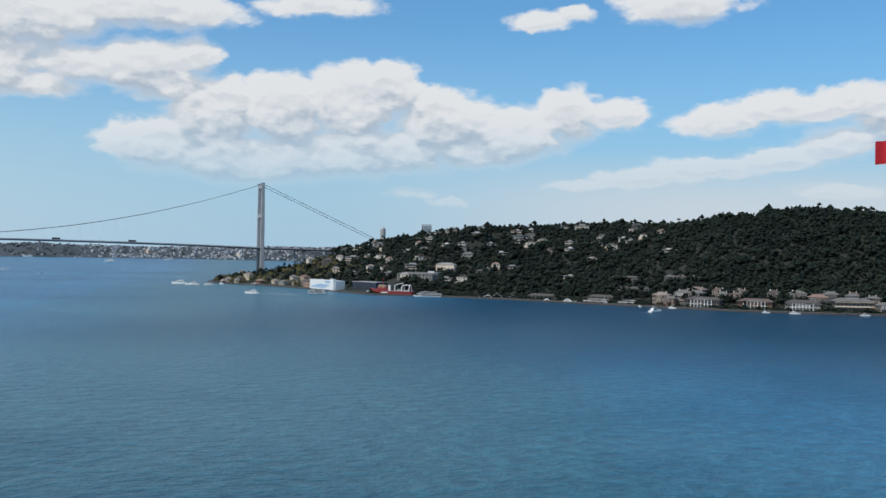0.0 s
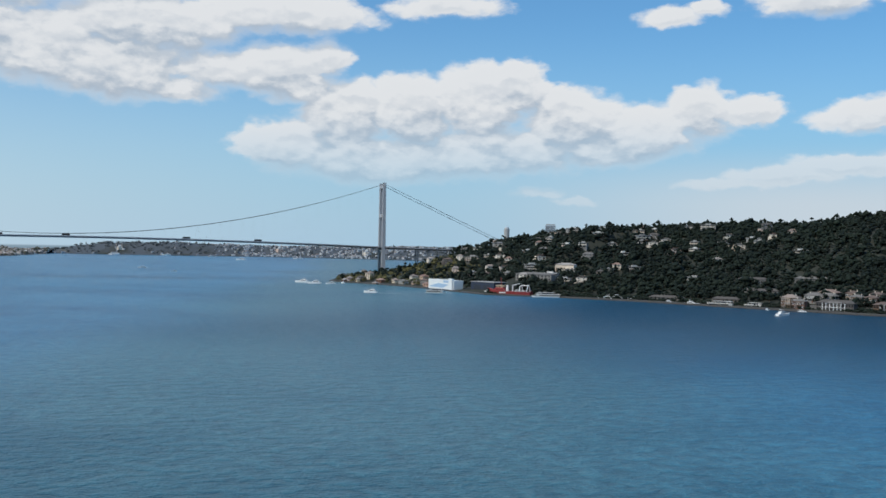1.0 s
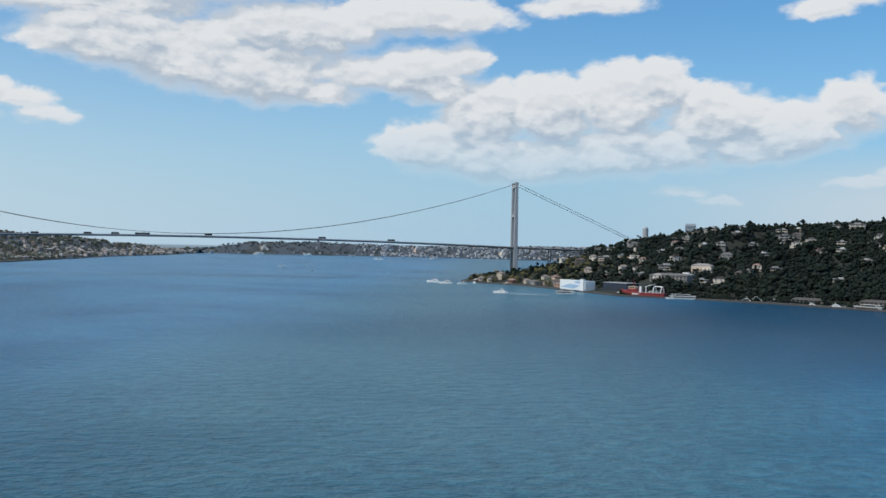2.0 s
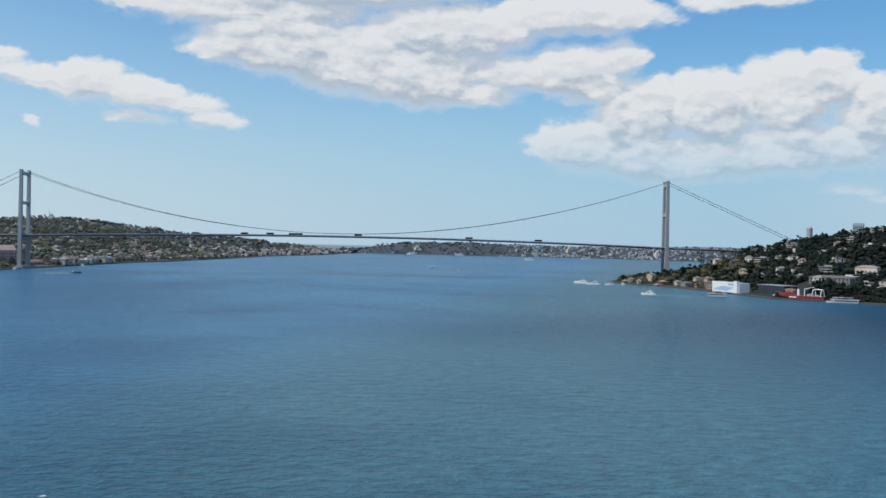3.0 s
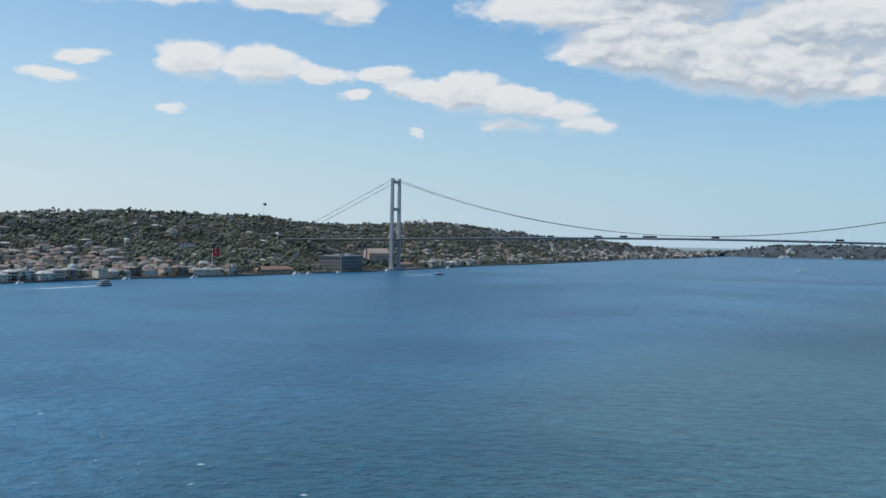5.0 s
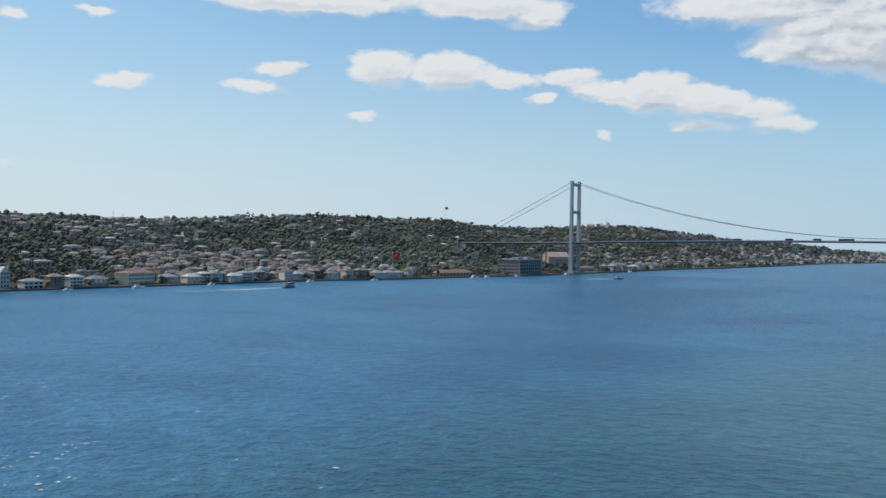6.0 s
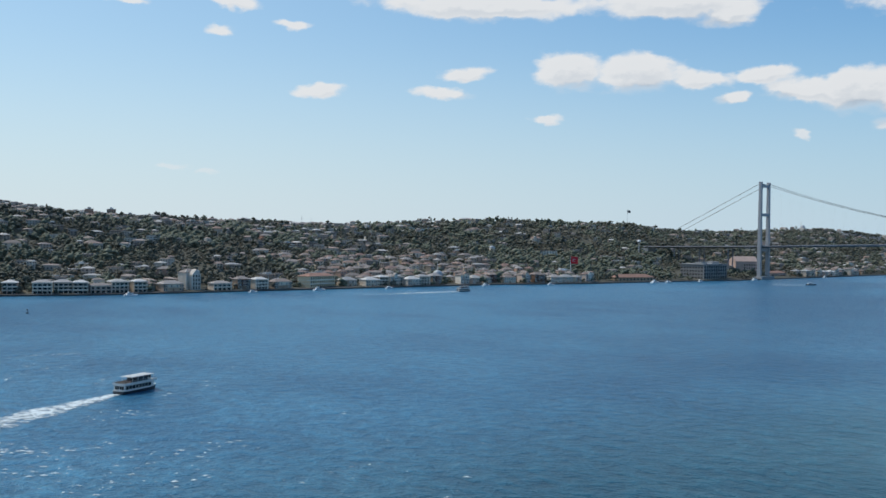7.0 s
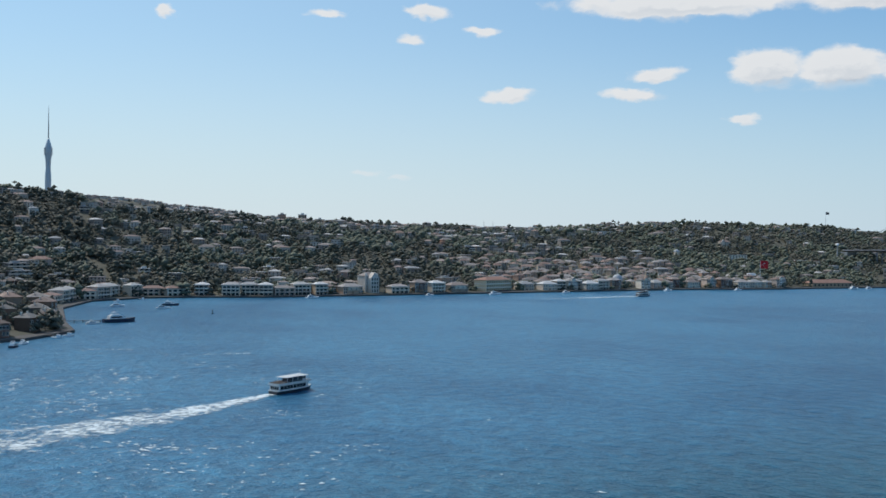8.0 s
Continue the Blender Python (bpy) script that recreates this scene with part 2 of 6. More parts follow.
def water_material():
    m = bpy.data.materials.new("sea_water")
    m.use_nodes = True
    n = Nodes(m.node_tree)
    bsdf = m.node_tree.nodes["Principled BSDF"]
    place = n.node("ShaderNodeNewGeometry").outputs["Position"]
    split = n.node("ShaderNodeSeparateXYZ")
    n.put(split.inputs[0], place)
    # wind: broad bands across the strait, narrower streaks within them
    gust = n.noise(n.vec("MULTIPLY", place, (0.0026, 0.0032, 0)), 1.0, 2, 0.5)
    streak = n.noise(n.vec("MULTIPLY", place, (0.011, 0.014, 0)), 1.0, 2, 0.5)
    # a deep blue strip up mid-strait: clear-sky reflection painted along the camera's view
    side = n.math("ADD", n.math("MULTIPLY", n.math("ADD", split.outputs[0], -245.0), 0.92), n.math("MULTIPLY", n.math("ADD", split.outputs[1], 1665.0), 0.39))
    sky_reflection = n.ramp(n.math("ABSOLUTE", n.math("ADD", side, n.math("MULTIPLY_ADD", gust, 260.0, -130.0))), 150, 15)
    cats_paw = n.noise(n.vec("MULTIPLY", place, (0.030, 0.045, 0)), 1.0, 2, 0.5)
    wind = n.ramp(n.math("SUBTRACT", n.math("MULTIPLY_ADD", streak, 0.42, n.math("MULTIPLY_ADD", gust, 0.65, n.math("MULTIPLY", cats_paw, 0.18))), n.math("MULTIPLY", sky_reflection, 0.09)), 0.40, 0.74)
    chop = n.noise(n.vec("MULTIPLY", place, (0.15, 0.17, 0)), 1.0, 4, 0.60)
    ripple = n.noise(n.vec("MULTIPLY", place, (0.55, 0.65, 0)), 1.0, 3, 0.60)
    swell = n.noise(n.vec("MULTIPLY", place, (0.026, 0.048, 0)), 1.0, 3, 0.55)
    height = n.math("ADD", n.math("MULTIPLY_ADD", chop, 2.3, n.math("MULTIPLY", swell, 0.5)), n.math("MULTIPLY", ripple, 0.6))
    b = n.node("ShaderNodeBump")
    b.inputs["Distance"].default_value = 1.0
    b.inputs["Strength"].default_value = 0.85
    n.put(b.inputs["Height"], height)
    n.put(bsdf.inputs["Normal"], b.outputs[0])
    # greener band down the channel's western half: light's tint painted to the camera's view
    broad = n.noise(n.vec("MULTIPLY", place, (0.0022, 0.0016, 0)), 1.0, 3, 0.55, distortion=0.5)
    across = n.math("ADD", n.math("MULTIPLY_ADD", split.outputs[1], -0.18, split.outputs[0]), n.math("MULTIPLY_ADD", broad, 240.0, -618.0))
    green_tint = n.ramp(n.math("ABSOLUTE", across), 230, 50)
    # the wind bands' sheen and cloud shade go into the base colour
    blue = n.mix(wind, (0.006, 0.074, 0.160, 1), (0.037, 0.161, 0.279, 1))
    blue = n.mix(n.math("MULTIPLY", sky_reflection, 0.35), blue, (0.004, 0.064, 0.136, 1))
    green = n.mix(wind, (0.013, 0.080, 0.122, 1), (0.043, 0.129, 0.172, 1))
    # dark water by the western shore: woods' reflection and cloud shade in the colour
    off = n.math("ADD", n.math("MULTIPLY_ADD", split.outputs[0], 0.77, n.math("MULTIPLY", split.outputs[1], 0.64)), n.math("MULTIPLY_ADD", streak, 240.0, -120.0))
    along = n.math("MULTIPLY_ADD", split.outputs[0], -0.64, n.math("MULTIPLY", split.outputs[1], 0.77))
    wood_reflection = n.math("MULTIPLY", n.ramp(off, -620, -140), n.ramp(along, -700, -1000))
    deep = n.mix(wood_reflection, n.mix(green_tint, blue, green), (0.002, 0.032, 0.066, 1))
    # wave highlights and trough shade multiplied into the base colour
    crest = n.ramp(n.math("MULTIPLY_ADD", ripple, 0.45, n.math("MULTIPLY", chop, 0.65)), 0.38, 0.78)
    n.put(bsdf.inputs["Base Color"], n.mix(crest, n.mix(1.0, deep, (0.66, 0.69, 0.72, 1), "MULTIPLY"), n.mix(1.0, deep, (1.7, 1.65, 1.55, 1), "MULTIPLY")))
    bsdf.inputs["Roughness"].default_value = 0.30
    bsdf.inputs["IOR"].default_value = 1.33
    bsdf.inputs["Specular IOR Level"].default_value = 0.32
    return m


def foam_material():
    m = bpy.data.materials.new("wake_foam")
    m.use_nodes = True
    n = Nodes(m.node_tree)
    bsdf = m.node_tree.nodes["Principled BSDF"]
    place = n.node("ShaderNodeTexCoord").outputs["Object"]
    froth = n.node("ShaderNodeAttribute")
    froth.attribute_name = "froth"
    uv = froth.outputs["Fac"]
    torn = n.noise(place, 0.35, 6, 0.7)
    bsdf.inputs["Base Color"].default_value = (0.68, 0.76, 0.78, 1)
    bsdf.inputs["Roughness"].default_value = 0.8
    n.put(bsdf.inputs["Alpha"], n.ramp(n.math("MULTIPLY_ADD", n.math("SUBTRACT", torn, 0.5), 1.9, n.math("MULTIPLY_ADD", n.math("SUBTRACT", n.noise(place, 0.055, 2), 0.5), n.ramp(uv, 0.8, 0.4, 0.0, 1.5), uv)), 0.32, 0.86))
    return m


M = {
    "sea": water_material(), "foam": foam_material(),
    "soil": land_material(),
    "quay": material("quay_stone", (0.075, 0.070, 0.066), 0.85, vary=0.35, scale=0.15),
    "steel": material("painted_steel", (0.36, 0.36, 0.37), 0.5, vary=0.12, scale=0.05),
    "deck": material("deck_paint", (0.17, 0.18, 0.20), 0.6, vary=0.15, scale=0.05),
    "asphalt": material("asphalt", (0.05, 0.05, 0.052), 0.85),
    "cable": material("cable_paint", (0.085, 0.088, 0.092), 0.6),
    "wall": material("house_plaster", (0.52, 0.41, 0.30), 0.85, vary=0.35, scale=0.25,
                     palette=((0.60, 0.50, 0.39), (0.44, 0.33, 0.23), (0.56, 0.40, 0.29), (0.40, 0.32, 0.25), (0.66, 0.57, 0.46), (0.48, 0.30, 0.22), (0.34, 0.26, 0.20))),
    # greys chosen dark to put the western shore's cloud shade into walls
    "shaded_wall": material("shaded_grey_wall", (0.14, 0.13, 0.12), 0.85, vary=0.35, scale=0.25, palette=((0.22, 0.21, 0.20), (0.11, 0.10, 0.095), (0.34, 0.33, 0.315), (0.17, 0.14, 0.12), (0.28, 0.27, 0.26))),
    "white_wall": material("white_timber", (0.80, 0.71, 0.60), 0.75, vary=0.25, scale=0.3, palette=((0.70, 0.62, 0.53), (0.72, 0.59, 0.47), (0.62, 0.54, 0.46), (0.60, 0.46, 0.38), (0.78, 0.69, 0.57))),
    "wood_wall": material("dark_timber", (0.20, 0.10, 0.07), 0.75, vary=0.3, scale=0.4, palette=((0.26, 0.16, 0.11), (0.15, 0.09, 0.06), (0.30, 0.22, 0.16))),
    "tile": material("roof_tile", (0.25, 0.16, 0.13), 0.85, vary=0.5, scale=0.35, palette=((0.30, 0.205, 0.165), (0.22, 0.16, 0.135), (0.28, 0.225, 0.195), (0.20, 0.17, 0.155), (0.27, 0.235, 0.215), (0.34, 0.31, 0.29))),
    "red_tile": material("red_roof_tile", (0.31, 0.175, 0.13), 0.85, vary=0.5, scale=0.35),
    # roof tones lowered likewise to stand for cloud shade
    "slate": material("dark_roof", (0.09, 0.08, 0.072), 0.8, vary=0.4, palette=((0.13, 0.095, 0.08), (0.16, 0.15, 0.14))),
    "grey_roof": material("grey_roof", (0.40, 0.39, 0.37), 0.7, vary=0.3, palette=((0.55, 0.54, 0.52), (0.34, 0.33, 0.32))),
    "glass": material("window_glass", (0.02, 0.022, 0.025), 0.22, vary=0.1, specular=0.22),
    "white": material("white_paint", (0.80, 0.80, 0.79), 0.4, vary=0.1),
    "pale_stone": material("pale_stone", (0.60, 0.54, 0.47), 0.85, vary=0.3, scale=0.25),
    "boat_white": material("boat_enamel", (0.70, 0.67, 0.63), 0.35, vary=0.25, scale=0.6),
    "cream": material("cream_paint", (0.72, 0.56, 0.37), 0.7, vary=0.2, scale=0.2),
    "concrete": material("concrete", (0.36, 0.36, 0.35), 0.85, vary=0.3, scale=0.12),
    "pink": material("pink_plaster", (0.58, 0.42, 0.35), 0.85, vary=0.3, scale=0.1),
    "lead": material("dome_lead", (0.42, 0.44, 0.46), 0.6, vary=0.2),
    "red": material("red_paint", (0.30, 0.045, 0.042), 0.45, vary=0.2),
    "red_cloth": material("red_cloth", (0.62, 0.02, 0.03), 0.8, vary=0.15),
    "dark": material("dark_paint", (0.03, 0.035, 0.045), 0.5, vary=0.3),
    "navy": material("navy_paint", (0.03, 0.040, 0.068), 0.45, vary=0.2),
    "blue": material("blue_print", (0.36, 0.50, 0.66), 0.6, vary=0.15),
    "teal": material("pale_blue_cladding", (0.45, 0.52, 0.57), 0.4, vary=0.15),
    "bark": material("bark", (0.10, 0.07, 0.05), 0.9, vary=0.4, scale=1.0),
    # western greens nearly black: the hill's cloud shade put into the leaves
    "pine": foliage("shaded_pine_needles", (0.006, 0.011, 0.009), (0.015, 0.024, 0.015)),
    "shade_leaf": foliage("shaded_oak_leaves", (0.008, 0.013, 0.010), (0.020, 0.030, 0.018)),
    # eastern greens lightened, with the air's haze put into the leaves
    "cypress": foliage("cypress_needles", (0.080, 0.084, 0.066), (0.128, 0.130, 0.098)),
    "leaf": foliage("tree_leaves", (0.106, 0.120, 0.086), (0.168, 0.180, 0.130)),
    "olive_leaf": foliage("olive_tree_leaves", (0.110, 0.105, 0.080), (0.172, 0.160, 0.122)),
    # bluish greens: distance haze painted into the far trees
    "far_haze_leaf": foliage("hazy_parkland_leaves", (0.066, 0.080, 0.088), (0.115, 0.128, 0.130)),
    "dry_leaf": foliage("dry_tree_leaves", (0.06, 0.06, 0.024), (0.17, 0.15, 0.065)),
}

# ---- building blocks ----


class Shape:
    """Collects faces of one mesh. Each face has a material slot."""

    def __init__(self):
        self.v, self.f, self.s = [], [], []

    def add(self, verts, faces, slot=0):
        k = len(self.v)
        self.v += [tuple(p) for p in verts]
        self.f += [tuple(i + k for i in q) for q in faces]
        self.s += [slot] * len(faces)
        return self

    def box(self, x0, x1, y0, y1, z0, z1, slot=0, turn=None):
        p = [(x, y, z) for z in (z0, z1) for y in (y0, y1) for x in (x0, x1)]
        if turn is not None:
            p = [turn @ Vector(q) for q in p]
        return self.add(p, [(0, 2, 3, 1), (4, 5, 7, 6), (0, 1, 5, 4), (2, 6, 7, 3), (0, 4, 6, 2), (1, 3, 7, 5)], slot)

    def tube(self, a, b, ra, rb, sides=8, slot=0, caps=True):
        a, b = Vector(a), Vector(b)
        q = (b - a).to_track_quat("Z", "Y")
        ring = [Vector((math.cos(2 * math.pi * k / sides), math.sin(2 * math.pi * k / sides), 0)) for k in range(sides)]
        p = [a + q @ (c * ra) for c in ring] + [b + q @ (c * rb) for c in ring]
        faces = [(k, (k + 1) % sides, sides + (k + 1) % sides, sides + k) for k in range(sides)]
        if caps:
            faces += [tuple(range(sides))[::-1], tuple(range(sides, 2 * sides))]
        return self.add(p, faces, slot)

    def rings(self, rows, slot=0, caps=True):
        """Joins closed rows of points, all of one length, into a skin."""
        n = len(rows[0])
        faces = [(r * n + k, r * n + (k + 1) % n, (r + 1) * n + (k + 1) % n, (r + 1) * n + k) for r in range(len(rows) - 1) for k in range(n)]
        if caps:
            faces += [tuple(range(n))[::-1], tuple(range((len(rows) - 1) * n, len(rows) * n))]
        return self.add([p for row in rows for p in row], faces, slot)

    def dome(self, x, y, z, r, high=None, sides=12, steps=4, slot=0):
        high = r if high is None else high
        rows = [[(x + r * math.cos(t) * math.cos(a), y + r * math.cos(t) * math.sin(a), z + high * math.sin(t))
                 for a in (2 * math.pi * k / sides for k in range(sides))] for t in (math.pi / 2 * j / steps * 0.985 for j in range(steps + 1))]
        return self.rings(rows, slot)

    def hip(self, w, d, z, rise, over=0.6, ridge=0.45, thick=0.25, slot=0):
        """A hipped roof over a plan w by d, with eaves and a slab's thickness."""
        a, b = w / 2 + over, d / 2 + over
        r = max(a - b, 0) if w >= d else 0
        q = max(b - a, 0) if d > w else 0
        r, q = r + (ridge if w >= d else 0.05), q + (ridge if d > w else 0.05)
        low = [(-a, -b, z), (a, -b, z), (a, b, z), (-a, b, z)]
        lip = [(x, y, z + thick) for x, y, _ in low]
        top = [(-r, -q, z + thick + rise), (r, -q, z + thick + rise), (r, q, z + thick + rise), (-r, q, z + thick + rise)]
        return self.rings([low, lip, top], slot)

    def gable(self, w, d, z, rise, over=0.5, thick=0.25, slot=0):
        a, b = w / 2 + over, d / 2 + over
        p = [(-a, -b, z), (-a, b, z), (-a, b, z + thick), (-a, 0, z + rise + thick), (-a, -b, z + thick)]
        return self.rings([p, [(-x, y, zz) for x, y, zz in p]], slot)

    def mesh(self, name, materials, smooth=False):
        m = bpy.data.meshes.new(name)
        m.from_pydata(self.v, [], self.f)
        for one in materials:
            m.materials.append(one)
        if any(self.s):
            m.polygons.foreach_set("material_index", self.s)
        if smooth:
            m.polygons.foreach_set("use_smooth", [True] * len(self.f))
        m.update()
        return m


def part(name, shape, materials, parent=None, label="", at=None, smooth=False):
    """Links a shape, or a mesh made before, as one object under its thing."""
    if isinstance(shape, Shape):
        shape = shape.mesh(name, materials if isinstance(materials, (list, tuple)) else [materials], smooth)
    ob = new(name, shape)
    if parent is not None:
        ob.parent = parent
    if at is not None:
        ob.matrix_basis = at
    if label:
        ob["label"] = label
    return ob


def thing(name, label, category, group="", at=None):
    ob = tagged(new(name), label, category, group)
    ob.empty_display_size = 0.5
    if at is not None:
        ob.matrix_basis = at
    return ob


def skin(name, verts, faces, materials, smooth=True, kind="structure", label="", category="", slots=None):
    """A large mesh out of numpy arrays."""
    m = bpy.data.meshes.new(name)
    verts, faces = np.asarray(verts, np.float32), np.asarray(faces, np.int32)
    m.vertices.add(len(verts))
    m.vertices.foreach_set("co", verts.ravel())
    n = faces.shape[1]
    m.loops.add(faces.size)
    m.loops.foreach_set("vertex_index", faces.ravel())
    m.polygons.add(len(faces))
    m.polygons.foreach_set("loop_start", np.arange(0, faces.size, n, dtype=np.int32))
    m.polygons.foreach_set("loop_total", np.full(len(faces), n, np.int32))
    m.polygons.foreach_set("use_smooth", np.full(len(faces), smooth))
    if slots is not None:
        m.polygons.foreach_set("material_index", np.asarray(slots, np.int32))
    for one in materials:
        m.materials.append(one)
    m.update(calc_edges=True)
    m.validate()
    return tagged(new(name, m), label, category, "", kind)


# ---- sea and land ----
def make_sea():
    n = 160
    radii = list(np.geomspace(30, 4960, 60))
    verts = [(235, -1670, 0)] + [(235 + r * math.cos(2 * math.pi * k / n), -1670 + r * math.sin(2 * math.pi * k / n), 0) for r in radii for k in range(n)]
    faces = [(0, 1 + k, 1 + (k + 1) % n) for k in range(n)]
    for j in range(len(radii) - 1):
        a, b = 1 + j * n, 1 + (j + 1) * n
        for k in range(n):
            k2 = (k + 1) % n
            faces += [(a + k, b + k, b + k2), (a + k, b + k2, a + k2)]
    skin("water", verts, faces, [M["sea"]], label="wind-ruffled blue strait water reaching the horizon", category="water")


make_sea()

# Shorelines, from one end to the other: x, y, height of the hill behind, how far inland its brow lies.
WEST_SHORE = np.array([(-440, 3040, 10, 120), (-330, 2960, 30, 160), (-100, 2920, 50, 170), (200, 2900, 48, 160), (540, 2860, 43, 180), (900, 2720, 46, 250), (1137, 2440, 52, 300),
                       (1180, 1800, 72, 400), (1000, 900, 70, 400), (760, 330, 66, 350), (560, 150, 56, 320), (474, 81, 48, 300), (440, -60, 55, 300),
                       (462, -133, 58, 300), (497, -177, 70, 290), (540, -320, 90, 290), (574, -490, 91, 310), (627, -522, 90, 350), (716, -623, 92, 410),
                       (787, -748, 113, 440), (855, -856, 121, 450), (930, -920, 119, 470), (1100, -1000, 119, 480), (1350, -1130, 112, 480)], float)
EAST_SHORE = np.array([(-260, -1760, 70, 380), (-310, -1560, 90, 420), (-335, -1478, 112, 480), (-375, -1440, 120, 460), (-440, -1428, 138, 430), (-585, -1392, 138, 400),
                       (-675, -1343, 114, 400), (-706, -1280, 98, 430), (-700, -1230, 88, 500), (-673, -1163, 86, 560), (-663, -1049, 92, 620), (-650, -833, 87, 660),
                       (-632, -600, 80, 680), (-590, -460, 81, 660), (-567, -247, 83, 620), (-539, -105, 96, 560), (-537, 27, 91, 520), (-533, 237, 90, 500),
                       (-535, 472, 84, 540), (-495, 700, 72, 520), (-485, 900, 80, 480), (-468, 1220, 100, 440), (-454, 1634, 70, 360), (-364, 2129, 48, 280), (-337, 2750, 16, 150)], float)
# the far corners that close each shore's land
WEST_RIM = np.array([(1350, -1700), (2700, -1700), (2700, 3500), (-440, 3500)], float)
EAST_RIM = np.array([(-337, 3300), (-4000, 3300), (-4000, -2300), (-260, -2300)], float)


def shore_distance(shore, rim, x, y):
    """Signed distance inland from a shoreline, and its hill's height and reach beside each point."""
    best = np.full(x.shape, 1e9)
    high, reach = np.zeros(x.shape), np.ones(x.shape)
    inside = np.zeros(x.shape, bool)
    loop = np.concatenate([shore[:, :2], rim])
    for (ax, ay), (bx, by) in zip(loop, np.roll(loop, -1, 0)):
        if ay != by:
            inside ^= ((ay > y) != (by > y)) & (x < (bx - ax) * (y - ay) / (by - ay) + ax)
    for (ax, ay, ah, aw), (bx, by, bh, bw) in zip(shore[:-1], shore[1:]):
        dx, dy = bx - ax, by - ay
        t = np.clip(((x - ax) * dx + (y - ay) * dy) / (dx * dx + dy * dy), 0, 1)
        d = np.hypot(x - ax - t * dx, y - ay - t * dy)
        near = d < best - 1e-6
        best = np.where(near, d, best)
        high, reach = np.where(near, ah + t * (bh - ah), high), np.where(near, aw + t * (bw - aw), reach)
    return np.where(inside, best, -best), high, reach


def smooth_noise(x, y, size, seed):
    """Value noise on the plan, about -1 to 1."""
    u, v = x / size, y / size
    i, j = np.floor(u), np.floor(v)
    fu, fv = u - i, v - j
    fu, fv = fu * fu * (3 - 2 * fu), fv * fv * (3 - 2 * fv)
    h = lambda a, b: np.mod(np.sin(a * 127.1 + b * 311.7 + seed * 74.7) * 43758.5453, 1.0) * 2 - 1
    return (h(i, j) * (1 - fu) + h(i + 1, j) * fu) * (1 - fv) + (h(i, j + 1) * (1 - fu) + h(i + 1, j + 1) * fu) * fv


def land_height(x, y, east):
    """Height of the ground over the sea, at points of the plan."""
    x, y = np.asarray(x, float), np.asarray(y, float)
    s, high, reach = shore_distance(EAST_SHORE if east else WEST_SHORE, EAST_RIM if east else WEST_RIM, x, y)
    u = np.clip((s - 12) / reach, 0, 1)
    rise = 0.55 * u * u * (3 - 2 * u) + 0.45 * u ** 0.95
    z = 2.0 + high * rise
    z += rise * (smooth_noise(x, y, 170, 3) * 6 + smooth_noise(x, y, 70, 5) * 2.5)
    if east:
        z += 42 * np.exp(-((x + 1180) ** 2 + (y + 1500) ** 2) / (2 * 150.0 ** 2)) * u
        z += 102 * np.exp(-((x + 3135) ** 2 + (y + 772) ** 2) / (2 * 560.0 ** 2)) * u
    return np.where(s > 0, z, np.maximum(2.0 + s * 1.5, -12.0)), s


def ground(px, py):
    """Ground height at one point, on whichever shore it lies."""
    return max(float(land_height(px, py, e)[0]) for e in (True, False))


def make_land(name, label, east, x0, x1, y0, y1, step):
    nx, ny = int((x1 - x0) / step) + 1, int((y1 - y0) / step) + 1
    gx, gy = np.meshgrid(np.linspace(x0, x1, nx), np.linspace(y0, y1, ny))
    z, s = land_height(gx, gy, east)
    keep = (s > -30) & (np.hypot(gx - 230, gy + 1670) < 4960)
    idx = np.arange(nx * ny).reshape(ny, nx)
    quads = np.stack([idx[:-1, :-1], idx[:-1, 1:], idx[1:, 1:], idx[1:, :-1]], -1).reshape(-1, 4)
    quads = quads[keep.ravel()[quads].all(1)]
    used = np.unique(quads)
    back = np.zeros(nx * ny, int)
    back[used] = np.arange(len(used))
    verts = np.stack([gx, gy, z], -1).reshape(-1, 3)[used]
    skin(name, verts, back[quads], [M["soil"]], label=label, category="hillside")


make_land("ground_west", "wooded hillside of the western shore", False, -520, 2300, -1500, 3300, 14)
make_land("ground_east", "hillside of the eastern shore with scattered houses", True, -3600, -200, -2000, 3100, 14)


# ---- the suspension bridge ----
MID, SPAN, TOP, TOWER_DECK, MID_DECK = -3.5, 540.5, 165.0, 57.5, 66.0
HALF = 14.5      # legs and cables, half their distance apart


def deck_height(x):
    x = abs(x)
    if x <= SPAN:
        return MID_DECK - (MID_DECK - TOWER_DECK) * (x / SPAN) ** 2
    return TOWER_DECK - (x - SPAN) * 0.016


def cable_height(x):
    """Sagging in the main span, straight behind the towers."""
    if abs(x) <= SPAN:
        return MID_DECK + 3.5 + (TOP - MID_DECK - 3.5) * (x / SPAN) ** 2
    back = 231.0 if x < 0 else 255.0
    return TOP - (TOP - 52.0) * (abs(x) - SPAN) / back


